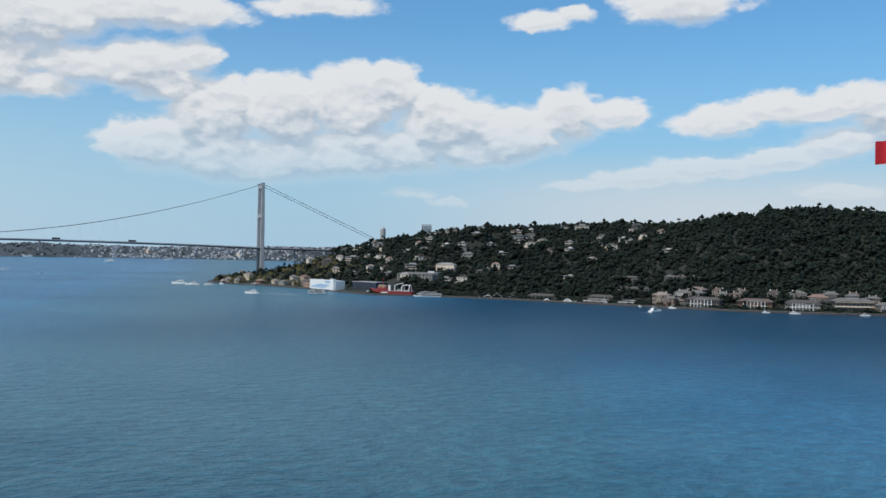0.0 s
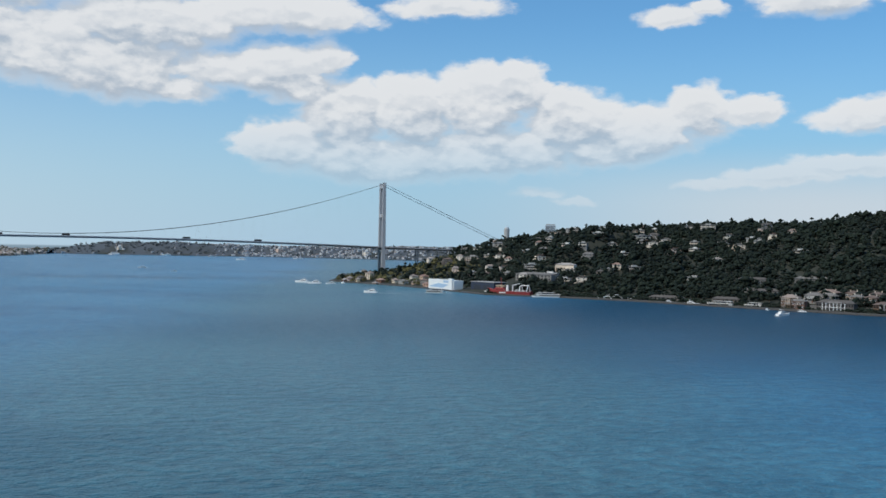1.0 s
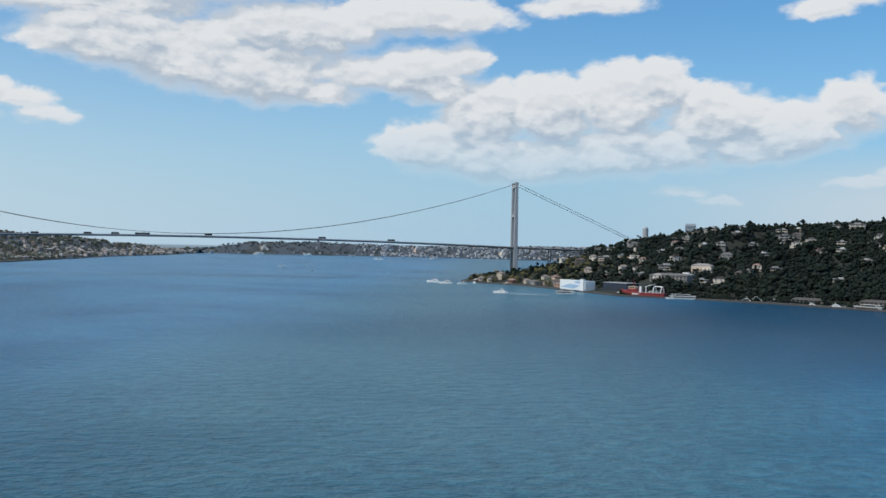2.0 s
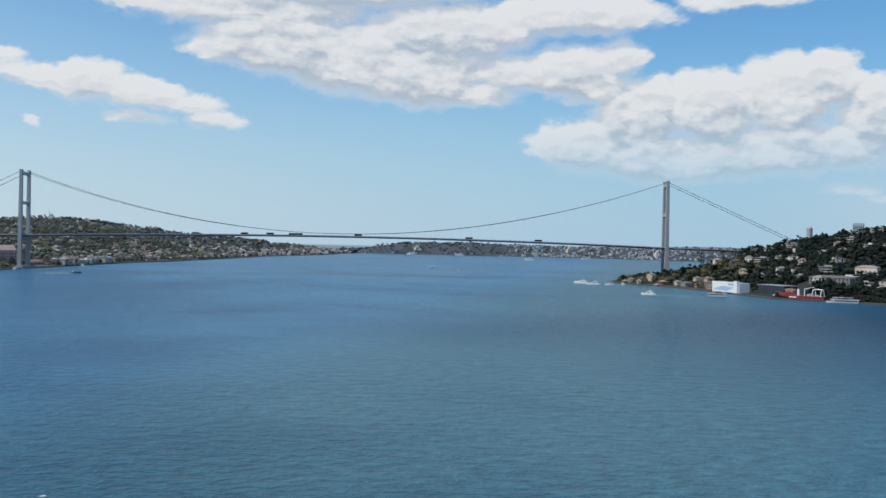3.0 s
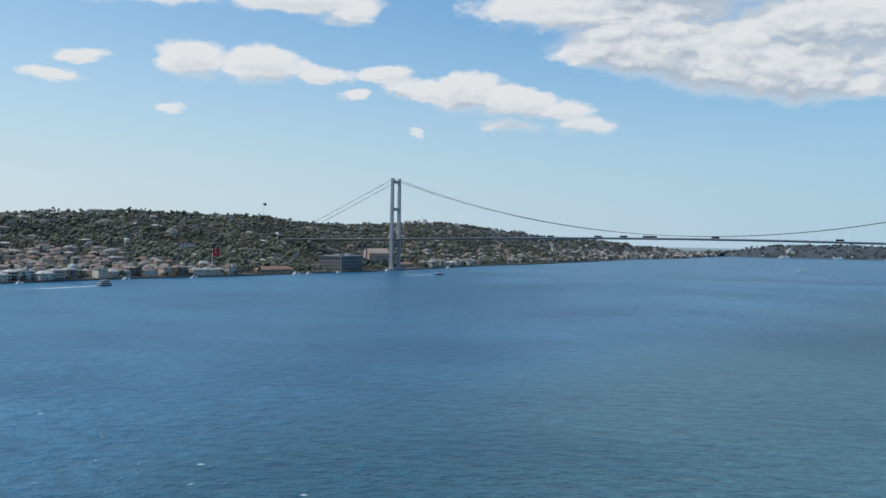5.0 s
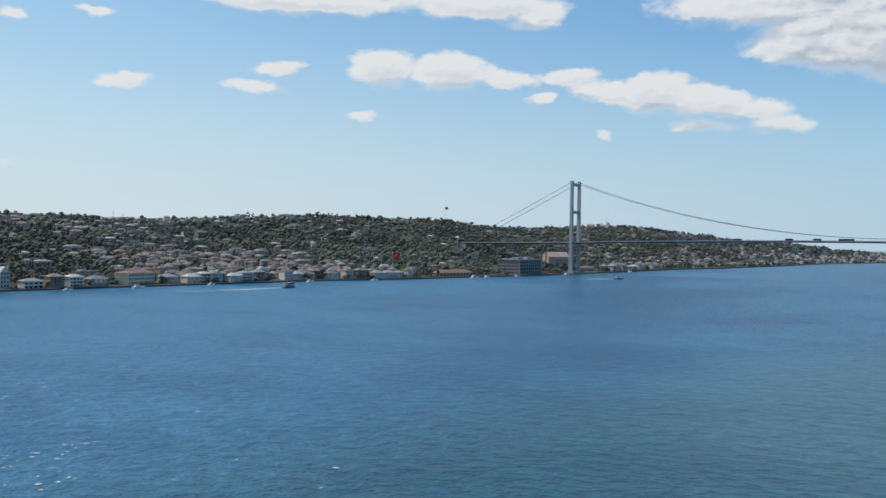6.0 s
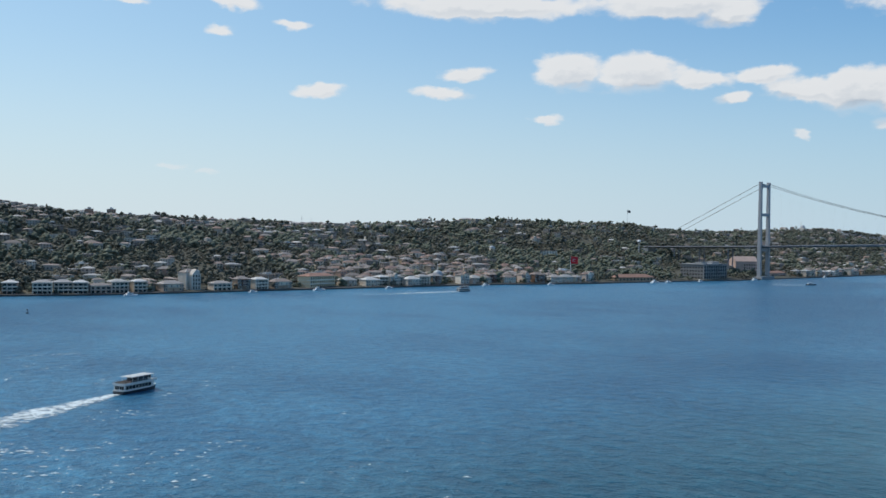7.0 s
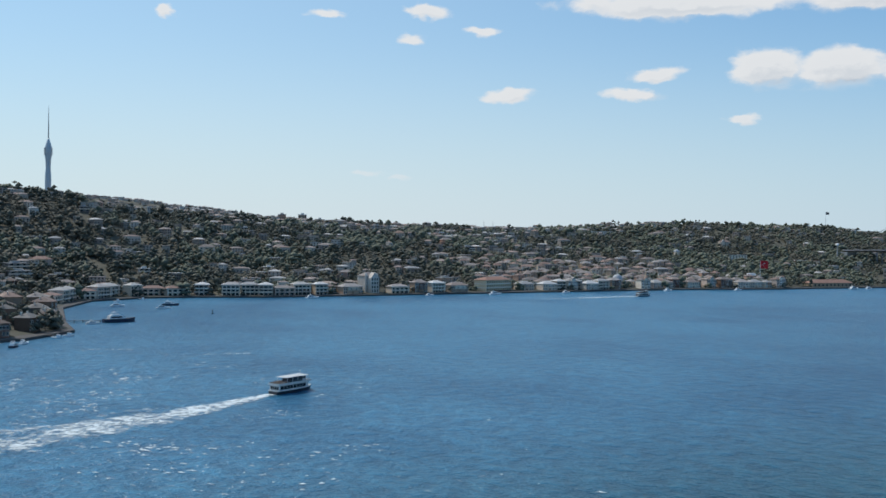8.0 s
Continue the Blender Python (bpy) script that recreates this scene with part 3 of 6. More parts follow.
def make_bridge():
    bridge = thing("suspension_bridge", "long grey steel suspension bridge spanning the strait", "bridge", at=pose(MID, 0, 0))
    for sx in (-1, 1):
        tower = part("tower", Shape().box(-9, 9, -24, 24, -3, 5), M["concrete"], bridge, "slender twin-legged grey steel tower", pose(sx * SPAN, 0, 0))
        for sy in (-1, 1):
            leg = Shape()
            rows = []
            for z, w, d in ((4, 3.5, 2.6), (60, 3.2, 2.5), (120, 2.9, 2.4), (163, 2.6, 2.3), (165, 2.2, 2.0)):
                c = 0.45
                y = sy * (HALF + (165 - z) * 0.004)
                rows.append([(-w + c, y - d, z), (w - c, y - d, z), (w, y - d + c, z), (w, y + d - c, z), (w - c, y + d, z), (-w + c, y + d, z), (-w, y + d - c, z), (-w, y - d + c, z)])
            leg.rings(rows)
            part("leg", leg, M["steel"], tower)
            part("saddle", Shape().box(-3.0, 3.0, sy * HALF - 1.6, sy * HALF + 1.6, 165.0, 167.2), M["steel"], tower)
        for z0, z1 in ((48.5, 53.5), (108.5, 113.5), (158.0, 163.0)):
            part("portal_beam", Shape().box(-2.3, 2.3, -HALF + 1.5, HALF - 1.5, z0, z1), M["steel"], tower)
    # box deck: a flat aerofoil section with a footway on either side
    xs = list(np.linspace(-SPAN, SPAN, 61))
    xs = [-SPAN - 231, -SPAN - 150, -SPAN - 70] + xs + [SPAN + 70, SPAN + 150, SPAN + 255]
    section = [(-16.7, -0.9), (-14.0, 0.0), (14.0, 0.0), (16.7, -0.9), (9.0, -3.0), (-9.0, -3.0)]
    deck = part("deck", Shape().rings([[(x, y, deck_height(x) + z) for y, z in section] for x in xs]), M["deck"], bridge, "shallow aerofoil box deck")
    road = [[(x, -13.4, deck_height(x) + 0.02), (x, -13.4, deck_height(x) + 0.12), (x, 13.4, deck_height(x) + 0.12), (x, 13.4, deck_height(x) + 0.02)] for x in xs]
    part("roadway", Shape().rings(road), M["asphalt"], deck, "dark asphalt roadway")
    for sy in (-1, 1):
        rail = Shape()
        for z in (0.6, 1.1):
            rail.rings([[(x, sy * 16.2 - 0.06, deck_height(x) + z - 0.8), (x, sy * 16.2 + 0.06, deck_height(x) + z - 0.8),
                         (x, sy * 16.2 + 0.06, deck_height(x) + z - 0.6), (x, sy * 16.2 - 0.06, deck_height(x) + z - 0.6)] for x in xs])
        for x in np.arange(-SPAN - 225, SPAN + 250, 6.0):
            rail.box(x - 0.06, x + 0.06, sy * 16.2 - 0.06, sy * 16.2 + 0.06, deck_height(x) - 0.7, deck_height(x) + 0.5)
        part("guard_rail", rail, M["steel"], deck)
        cable, n = Shape(), 6
        cx = [-SPAN - 231] + list(np.linspace(-SPAN, SPAN, 81)) + [SPAN + 255]
        cable.rings([[(x, sy * HALF + 0.42 * math.cos(2 * math.pi * k / n), cable_height(x) + 0.42 * math.sin(2 * math.pi * k / n)) for k in range(n)] for x in cx])
        part("main_cable", cable, M["cable"], bridge, "thick sagging suspension cable", smooth=True)
        # hangers lean to and fro between cable and deck edge
        for k in range(-29, 30):
            x = k * 17.9
            for lean in (-4.5, 4.5):
                if abs(x + lean) < SPAN - 4 and cable_height(x) - deck_height(x) > 4:
                    rod = Shape().tube((x, sy * HALF, cable_height(x)), (x + lean, sy * 15.5, deck_height(x + lean) - 0.3), 0.014, 0.014, 3, caps=False)
                    part("hanger", rod, M["cable"], bridge)
    for x in (SPAN + 62, SPAN + 118):
        for sy in (-1, 1):
            part("pier", Shape().box(x - 0.8, x + 0.8, sy * 8 - 1.0, sy * 8 + 1.0, ground(x + MID, sy * 8) - 2, deck_height(x) - 2.9), M["deck"], bridge)
    for x in (-SPAN - 62, -SPAN - 118, -SPAN - 170):
        for sy in (-1, 1):
            part("pier", Shape().box(x - 0.8, x + 0.8, sy * 8 - 1.0, sy * 8 + 1.0, ground(x + MID, sy * 8) - 2, deck_height(x) - 2.9), M["deck"], bridge)
    for x in (-SPAN - 231, SPAN + 255):
        part("anchorage", Shape().box(x - 9, x + 9, -16, 16, ground(x + MID, 0) - 6, 50.5), M["concrete"], bridge, "massive concrete anchor block")


make_bridge()

# ---- trees ----
def clump_shape():
    """A rough lump of eight faces."""
    v = np.array([(1, 0, 0), (0, 1, 0), (-1, 0, 0), (0, -1, 0), (0, 0, 1), (0, 0, -0.7)], float)
    f = np.array([(0, 1, 4), (1, 2, 4), (2, 3, 4), (3, 0, 4), (1, 0, 5), (2, 1, 5), (3, 2, 5), (0, 3, 5)])
    return v, f


BALL_V, BALL_F = clump_shape()


def clump_crown(rng, high, wide, clumps, base=0.3, pointed=False):
    """Leaf clumps that make up one crown, uneven and with gaps; its foot is at the origin."""
    verts, faces = [], []
    for k in range(clumps):
        u = rng.random()
        z = high * (base + (1 - base) * u)
        spread = wide * ((1 - u) * 0.9 + 0.12 if pointed else math.sin(math.pi * min(0.95, 0.25 + 0.72 * u)) * 0.95)
        a, r = rng.random() * 6.283, spread * rng.random() ** 0.5 * 0.8
        size = wide * (0.30 + 0.34 * rng.random()) * (0.75 if pointed else 1.0) * min(1.0, (7 / clumps) ** 0.5)
        ball = BALL_V * (1 + (rng.random((6, 1)) - 0.5) * 0.8) * size * np.array([1, 1, 0.8])
        faces.append(BALL_F + 6 * k)
        spin = rng.random() * 6.283
        c, s = math.cos(spin), math.sin(spin)
        ball = np.stack([ball[:, 0] * c - ball[:, 1] * s, ball[:, 0] * s + ball[:, 1] * c, ball[:, 2]], 1)
        verts.append(ball + np.array([r * math.cos(a), r * math.sin(a), z - size * 0.4]))
    return np.concatenate(verts), np.concatenate(faces)


def scatter(rng, east, x0, x1, y0, y1, count, want):
    """Random places on land for which want(x, y, s, z) is the chance to be kept."""
    x, y = rng.uniform(x0, x1, count), rng.uniform(y0, y1, count)
    z, s = land_height(x, y, east)
    keep = (s > 8) & (rng.random(count) < want(x, y, s, z)) & (np.hypot(x - 230, y + 1670) < 4900)
    return x[keep], y[keep], z[keep], s[keep]


def plant(name, label, rng, places, mat, high, wide, clumps, pointed=0.0, kinds=14):
    """One wood out of many crowns, each turned and sized by chance."""
    models = [clump_crown(rng, 1.0, wide / high, clumps, pointed=rng.random() < pointed) for _ in range(kinds)]
    verts, faces, k = [], [], 0
    for x, y, z in zip(*places):
        mv, mf = models[rng.integers(kinds)]
        a, h = rng.random() * 6.283, high * rng.uniform(0.55, 1.15) * (1.45 if rng.random() < 0.12 else 1.0)
        w = h * rng.uniform(0.85, 1.2)
        c, s = math.cos(a) * w, math.sin(a) * w
        verts.append(np.stack([x + mv[:, 0] * c - mv[:, 1] * s, y + mv[:, 0] * s + mv[:, 1] * c, z - 0.6 + mv[:, 2] * h], 1))
        faces.append(mf + k)
        k += len(mv)
    return skin(name, np.concatenate(verts), np.concatenate(faces), [mat], smooth=True, kind="stuff", label=label, category="trees")


rng = np.random.default_rng(7)
# x, y, radius of every house, so that trees keep clear; first the landmarks' own ground
HOUSES = [(-686, -1034, 15), (-674, -886, 17), (-676, -862, 17), (-672, -672, 15), (850, -808, 21), (888, -847, 21), (922, -880, 19), (964, -902, 19), (-1124, -263, 26), (-845, -217, 22), (-1080, -420, 20), (-888, -316, 14), (-690, -376, 22), (-760, -54, 7)]


def clear_of_houses(x, y):
    ok = np.ones(len(x), bool)
    for hx, hy, r in HOUSES:
        ok &= np.hypot(x - hx, y - hy) > 0.72 * r
    return ok


# ---- houses ----
def window_mesh(w, h):
    """A frame round a recessed dark pane, welded into one piece."""
    s, e = Shape(), 0.13
    outer = [(-w / 2 - e, -e), (w / 2 + e, -e), (w / 2 + e, h + e), (-w / 2 - e, h + e)]
    inner = [(-w / 2, 0), (w / 2, 0), (w / 2, h), (-w / 2, h)]
    v = [(x, 0.04, z) for x, z in outer] + [(x, -0.10, z) for x, z in outer] + [(x, -0.10, z) for x, z in inner] + [(x, -0.02, z) for x, z in inner]
    ring = lambda a, b: [(a + k, a + (k + 1) % 4, b + (k + 1) % 4, b + k) for k in range(4)]
    s.add(v, ring(0, 4) + ring(4, 8) + ring(8, 12), 0)
    s.f.append((12, 13, 14, 15))
    s.s.append(1)
    return s.mesh("window", [M["white"], M["glass"]])


WINDOW, TALL_WINDOW, WIDE_WINDOW = window_mesh(1.9, 1.6), window_mesh(1.2, 2.0), window_mesh(3.6, 2.1)


def place_windows(house, w, d, floors, step, first, columns, side_columns, mesh):
    for f in range(floors):
        z = first + f * step
        for k in range(columns):
            part("window", mesh, None, house, at=pose((k + 0.5) / columns * (w - 1) - (w - 1) / 2, -d / 2, z))
        for side in (-1, 1):
            for k in range(side_columns):
                y = (k + 0.5) / side_columns * (d - 1) - (d - 1) / 2
                part("window", mesh, None, house, at=pose(side * w / 2, y, z, 0, 0, 90 * side))


def hill_house(kind, w, d, floors, wall, roof, flat=False):
    """A detached house; its front looks to -y."""
    h = floors * 3.0 + 0.6
    label = {"tile": "rendered hillside house with a tiled hip roof", "grey_roof": "pale hillside house with a flat grey roof", "slate": "villa with a dark roof among trees, toned down for cloud shade"}[roof]
    house = thing("house", label, "house", "houses on the hillsides")
    s = Shape().box(-w / 2, w / 2, -d / 2, d / 2, -6, h)
    if kind == 1:
        s.box(-w / 2 - 2.4, -w / 2 - 0.003, -d / 2 + 1.5, d / 2 - 1, -6, h - 3)
    part("wall", s, M[wall], house)
    r = Shape()
    if flat:
        r.box(-w / 2 - 0.5, w / 2 + 0.5, -d / 2 - 0.5, d / 2 + 0.5, h, h + 0.5).box(-w / 4, w / 4, -d / 4, d / 4, h + 0.5, h + 2.4)
    else:
        r.hip(w, d, h, 0.24 * min(w, d) + 0.4)
    part("roof", r, M[roof], house)
    part("chimney", Shape().box(w * 0.2, w * 0.2 + 0.9, -0.4, 0.4, h, h + 2.6).box(w * 0.2 - 0.12, w * 0.2 + 1.02, -0.5, 0.5, h + 2.6, h + 2.85), M["wall"], house)
    place_windows(house, w, d, min(floors, 3), 3.0, 1.2, max(2, int(w / 6.6)), 0, WINDOW)
    return house


def shore_house(kind, w, d, floors, wall, label, cover="tile"):
    """A waterside mansion with a jettied upper floor and a tiled hip roof; its front looks to -y."""
    h = floors * 3.6 + 0.8
    house = thing("waterside_house", label, "house", "mansions along the waterfront")
    s = Shape().box(-w / 2, w / 2, -d / 2, d / 2, -2.5, h)
    s.box(-w / 2 - 0.15, w / 2 + 0.15, -d / 2 - 0.15, d / 2 + 0.15, 3.75, 4.05)
    part("wall", s, M[wall], house)
    bw = w * (0.34 if kind != 2 else 0.6)
    bay = part("bay", Shape().box(-bw / 2, bw / 2, -d / 2 - 1.6, -d / 2 - 0.003, 4.1, h + (2.6 if kind == 1 else -0.25)), M[wall], house, "jettied central bay")
    part("roof", Shape().hip(w, d, h, 0.2 * min(w, d) + 0.6, 0.9), M["grey_roof" if kind == 3 else cover], house)
    if kind == 1:
        g = Shape().gable(bw, 4, h + 2.6, 1.6)
        part("gable_roof", Shape().add([(y, x - d / 2 + 0.2, z) for x, y, z in g.v], g.f), M["tile"], house)
    if kind == 3:
        part("terrace", Shape().box(-w / 2 - 1.5, w / 2 + 1.5, -d / 2 - 5, -d / 2 - 0.2, 0.1, 0.45), M["quay"], house)
    for x in (-w * 0.3, w * 0.28):
        part("chimney", Shape().box(x - 0.4, x + 0.4, 1.5, 2.3, h, h + 3.4).box(x - 0.5, x + 0.5, 1.4, 2.4, h + 3.4, h + 3.7), M["white_wall"], house)
    for f in range(floors):
        for k in range(2):
            for side in (-1, 1):
                x = side * (bw / 2 + (w / 2 - bw / 2) * (k + 0.5) / 2)
                part("window", TALL_WINDOW, None, house, at=pose(x, -d / 2, 1.2 + 3.6 * f))
        if f:
            for k in range(2):
                part("window", TALL_WINDOW, None, bay, at=pose((k - 0.5) * bw * 0.5, -d / 2 - 1.6, 1.2 + 3.6 * f))
    part("door", Shape().box(-0.9, 0.9, -d / 2 - 0.08, -d / 2 - 0.01, 0.2, 2.8), M["wood_wall"], house, "dark timber door")
    return house


HILL_KINDS = [hill_house(0, 13, 10, 2, "wall", "tile"), hill_house(1, 16, 11, 2, "wall", "tile"), hill_house(0, 11, 10, 3, "wall", "tile"),
              hill_house(1, 18, 12, 3, "wall", "grey_roof", True), hill_house(0, 20, 11, 2, "white_wall", "tile"), hill_house(1, 22, 13, 4, "wall", "grey_roof", True)]


def gallery_house(w, d, floors, wall, cover, label):
    """A waterside house with an open gallery across each floor and a low hipped roof; its front looks to -y."""
    h = floors * 3.5 + 0.5
    house = thing("gallery_house", label, "house", "mansions along the waterfront")
    part("wall", Shape().box(-w / 2, w / 2, -d / 2 + 1.6, d / 2, -2.5, h).box(-w / 2, -w / 2 + 1.1, -d / 2, -d / 2 + 1.597, -2.5, h).box(w / 2 - 1.1, w / 2, -d / 2, -d / 2 + 1.597, -2.5, h), M[wall], house)
    for f in range(1, floors + 1):
        z = f * 3.5
        part("gallery", Shape().box(-w / 2 - 0.3, w / 2 + 0.3, -d / 2 - 0.6, -d / 2 + 1.59, z - 0.35, z).box(-w / 2 - 0.3, w / 2 + 0.3, -d / 2 - 0.6, -d / 2 - 0.45, z, z + (0.9 if f < floors else 0.3)), M["white_wall"], house, "pale gallery with a solid parapet")
    posts = max(3, int(w / 4.5))
    for k in range(1, posts):
        x = -w / 2 + w * k / posts
        part("post", Shape().box(x - 0.2, x + 0.2, -d / 2 - 0.3, -d / 2 + 0.1, -1.0, h - 0.2), M["white_wall"], house)
    for f in range(floors):
        for k in range(posts):
            part("window", WIDE_WINDOW, None, house, at=pose(-w / 2 + w * (k + 0.5) / posts, -d / 2 + 1.6, 0.6 + 3.5 * f))
    part("roof", Shape().hip(w, d, h, 0.16 * min(w, d) + 0.5, 0.9), M[cover], house)
    part("chimney", Shape().box(w * 0.2, w * 0.2 + 0.9, 1.0, 1.8, h, h + 3.2), M["white_wall"], house)
    return house


def terraced_villa(w, d, floors):
    """A flat-roofed villa whose white floor slabs stand out as balconies; its front looks to -y."""
    h = floors * 3.1
    house = thing("villa", "flat-roofed villa with long white balcony slabs on the hillside", "house", "houses on the hillsides")
    part("wall", Shape().box(-w / 2, w / 2, -d / 2, d / 2, -6, h), M["shaded_wall"], house)
    part("roof", Shape().box(-w / 2 - 1.0, w / 2 + 1.0, -d / 2 - 1.6, d / 2 + 0.6, h, h + 0.45).box(-w / 5, w / 5, -1, d / 3, h + 0.45, h + 2.2), M["grey_roof"], house)
    for f in range(1, floors):
        part("balcony", Shape().box(-w / 2 - 0.6, w / 2 + 0.6, -d / 2 - 1.8, -d / 2 - 0.003, f * 3.1 - 0.3, f * 3.1).box(-w / 2 - 0.6, w / 2 + 0.6, -d / 2 - 1.8, -d / 2 - 1.68, f * 3.1, f * 3.1 + 0.9), M["white_wall"], house, "white balcony slab")
    place_windows(house, w, d, floors, 3.1, 0.4, max(2, int(w / 7)), 0, WIDE_WINDOW)
    return house


TERRACE_KINDS = [terraced_villa(16, 9, 2), terraced_villa(21, 10, 3), terraced_villa(12, 9, 2)]
VILLA_KINDS = [hill_house(0, 12, 9, 2, "shaded_wall", "slate"), hill_house(1, 15, 9, 2, "shaded_wall", "slate"), hill_house(0, 11, 9, 2, "white_wall", "tile"), hill_house(1, 14, 10, 2, "white_wall", "slate", True)]
SHORE_KINDS = [shore_house(0, 18, 14, 2, "white_wall", "white timber waterside mansion with a tiled roof"),
               shore_house(1, 14, 13, 3, "white_wall", "tall pale waterside mansion with a gabled bay"),
               shore_house(2, 24, 14, 2, "wall", "broad rendered waterside mansion with a tiled hip roof"),
               shore_house(0, 16, 13, 3, "wood_wall", "dark red timber mansion at the water's edge"),
               shore_house(3, 20, 14, 2, "white_wall", "pale waterside house with a grey roof and terrace"),
               shore_house(2, 19, 13, 2, "shaded_wall", "waterside house with a tiled roof, its walls greyed for cloud shade"),
               shore_house(0, 13, 11, 2, "wall", "small rendered waterside house with a tiled roof"),
               shore_house(2, 17, 12, 2, "shaded_wall", "grey waterside house with a dark roof", "slate"),
               shore_house(0, 12, 10, 2, "wood_wall", "dark red timber house at the water's edge", "slate")]
SHORE_KINDS += [gallery_house(18, 13, 3, "white_wall", "grey_roof", "white three-storey waterside house with open galleries"),
                gallery_house(22, 13, 2, "white_wall", "tile", "broad pale waterside house with galleries and a tiled roof"),
                gallery_house(14, 12, 3, "wall", "grey_roof", "narrow rendered waterside house with stacked galleries")]
ROW_RADIUS = (10.5, 8.5, 13.5, 9.5, 11.5, 11.0, 8.0, 10.0, 7.5, 10.0, 12.0, 8.0)     # for each of SHORE_KINDS


def settle(model, x, y, turn, radius, z=None):
    """Puts a house on its ground unless another stands too near."""
    if any((x - a) ** 2 + (y - b) ** 2 < (radius + c) ** 2 for a, b, c in HOUSES):
        return None
    HOUSES.append((x, y, radius))
    return copy_thing(model, pose(x, y, ground(x, y) - 0.2 if z is None else z, 0, 0, turn))


def shore_points(shore, first, last, step, inland, inland_sign):
    """Places along a stretch of a shoreline, set back inland, and the turn with which a front faces the water."""
    out = []
    for k in range(first, last):
        a, b = Vector(shore[k][:2]), Vector(shore[k + 1][:2])
        way = (b - a).normalized()
        normal = Vector((way.y, -way.x)) * inland_sign
        for j in range(max(1, int((b - a).length / step))):
            p = a + way * (step * (j + 0.5)) + normal * inland
            out.append((p.x, p.y, math.degrees(math.atan2(normal.y, normal.x)) - 90))
    return out


def build_town():
    r = random.Random(11)
    # waterfront rows, with gardens between
    for x, y, turn in shore_points(EAST_SHORE, 5, 18, 7, 16, -1):
        back, kind = r.choice((-2, 0, 0, 3, 8)), r.choice((9, 9, 10, 9, 11, 3, 9, 10) if y < -1090 else (0, 1, 9, 2, 3, 4, 10, 6, 11, 4))
        if not (-420 < y < 150) and r.random() < 0.93:
            settle(SHORE_KINDS[kind], x - back + r.uniform(-1, 1), y, turn + r.uniform(-8, 8), ROW_RADIUS[kind] * 0.9, 1.6)
    for x, y, turn in shore_points(WEST_SHORE, 19, 23, 7, 19, -1):
        kind = r.choice((5, 7, 7, 3, 6, 7))
        if y < -770 and r.random() < 0.9:
            settle(SHORE_KINDS[kind], x + r.uniform(-2, 2), y + r.uniform(-2, 2), turn + r.uniform(-7, 7), ROW_RADIUS[kind], 1.6)
    for x, y, turn in [(868, -827, -54), (905, -865, -46), (942, -891, -36), (826, -784, -57)] + shore_points(WEST_SHORE, 19, 22, 15, 47, -1) + shore_points(WEST_SHORE, 19, 22, 25, 62, -1):
        if y > -765 or x > 1010:
            continue
        kind = r.choice((5, 7, 8, 8))
        settle(SHORE_KINDS[kind], x, y, turn + r.uniform(-6, 6), 5.5 if kind == 8 else 7.0)
    # the point in the eastern bay, crowded to the water
    for x, y, turn in shore_points(EAST_SHORE, 1, 5, 21, 15, -1) + shore_points(EAST_SHORE, 2, 5, 33, 38, -1) + shore_points(EAST_SHORE, 2, 6, 48, 62, -1):
        if r.random() < 0.7:
            settle(SHORE_KINDS[r.choice((8, 3, 8, 8, 7))], x + r.uniform(-3, 3), y + r.uniform(-3, 3), turn + r.uniform(-14, 14), 7.5)
    # small houses on the western cape
    for x, y, turn in shore_points(WEST_SHORE, 11, 15, 17, 17, -1) + shore_points(WEST_SHORE, 11, 15, 23, 44, -1):
        if math.hypot(x - 537, y) > 38 and r.random() < 0.16:
            settle((HILL_KINDS[0], VILLA_KINDS[2], VILLA_KINDS[0], HILL_KINDS[2])[r.randrange(4)], x + r.uniform(-4, 4), y + r.uniform(-4, 4), turn + r.uniform(-25, 25), 8)
    # eastern hillside: an old town low down, thinning out uphill
    spots = [(r.uniform(-1450, -520), r.uniform(-1560, 1400)) for _ in range(9000)]
    xs, ys = np.array(spots).T
    zs, ss = land_height(xs, ys, True)
    patch = smooth_noise(xs, ys, 150, 9)
    n = 0
    order = np.argsort(~((ys > -800) & (ys < -420) & (ss < 270)), kind="stable")
    for x, y, s, p in zip(xs[order], ys[order], ss[order], patch[order]):
        if n >= 228 or s < 36 or s > 640 or (-220 < y < 150 and s < 330) or (-400 < y < -200 and s < 110):
            continue
        town = -800 < y < -420 and s < 260
        chance = 1.0 if town else (0.34 if s < 200 else 0.2) * (1 + 0.8 * p)
        if -420 < y < 150:
            chance *= 0.3
        if r.random() < chance:
            kind = r.choice((0, 0, 1, 2, 2, 4)) if town or s > 420 else r.choice((0, 0, 1, 1, 2, 3, 4, 5))
            model = TERRACE_KINDS[r.randrange(3)] if not town and r.random() < 0.42 else HILL_KINDS[kind]
            if settle(model, x, y, 75 + r.uniform(-35, 35), r.uniform(7.5, 9) if town else r.uniform(10, 14)):
                n += 1
    # western hillside
    spots = [(r.uniform(600, 1150), r.uniform(-600, -60)) for _ in range(1100)]
    n = 0
    for x, y in spots:
        z, s = land_height(x, y, False)
        if 70 < s < 400 and n < 78 and math.atan2(x - 195, y + 1705) < 0.60:
            if settle((VILLA_KINDS + TERRACE_KINDS)[r.choice((0, 1, 2, 2, 3, 3, 4, 5, 6, 4, 6))], x, y, -20 + r.uniform(-30, 30), 9.5):
                n += 1


build_town()
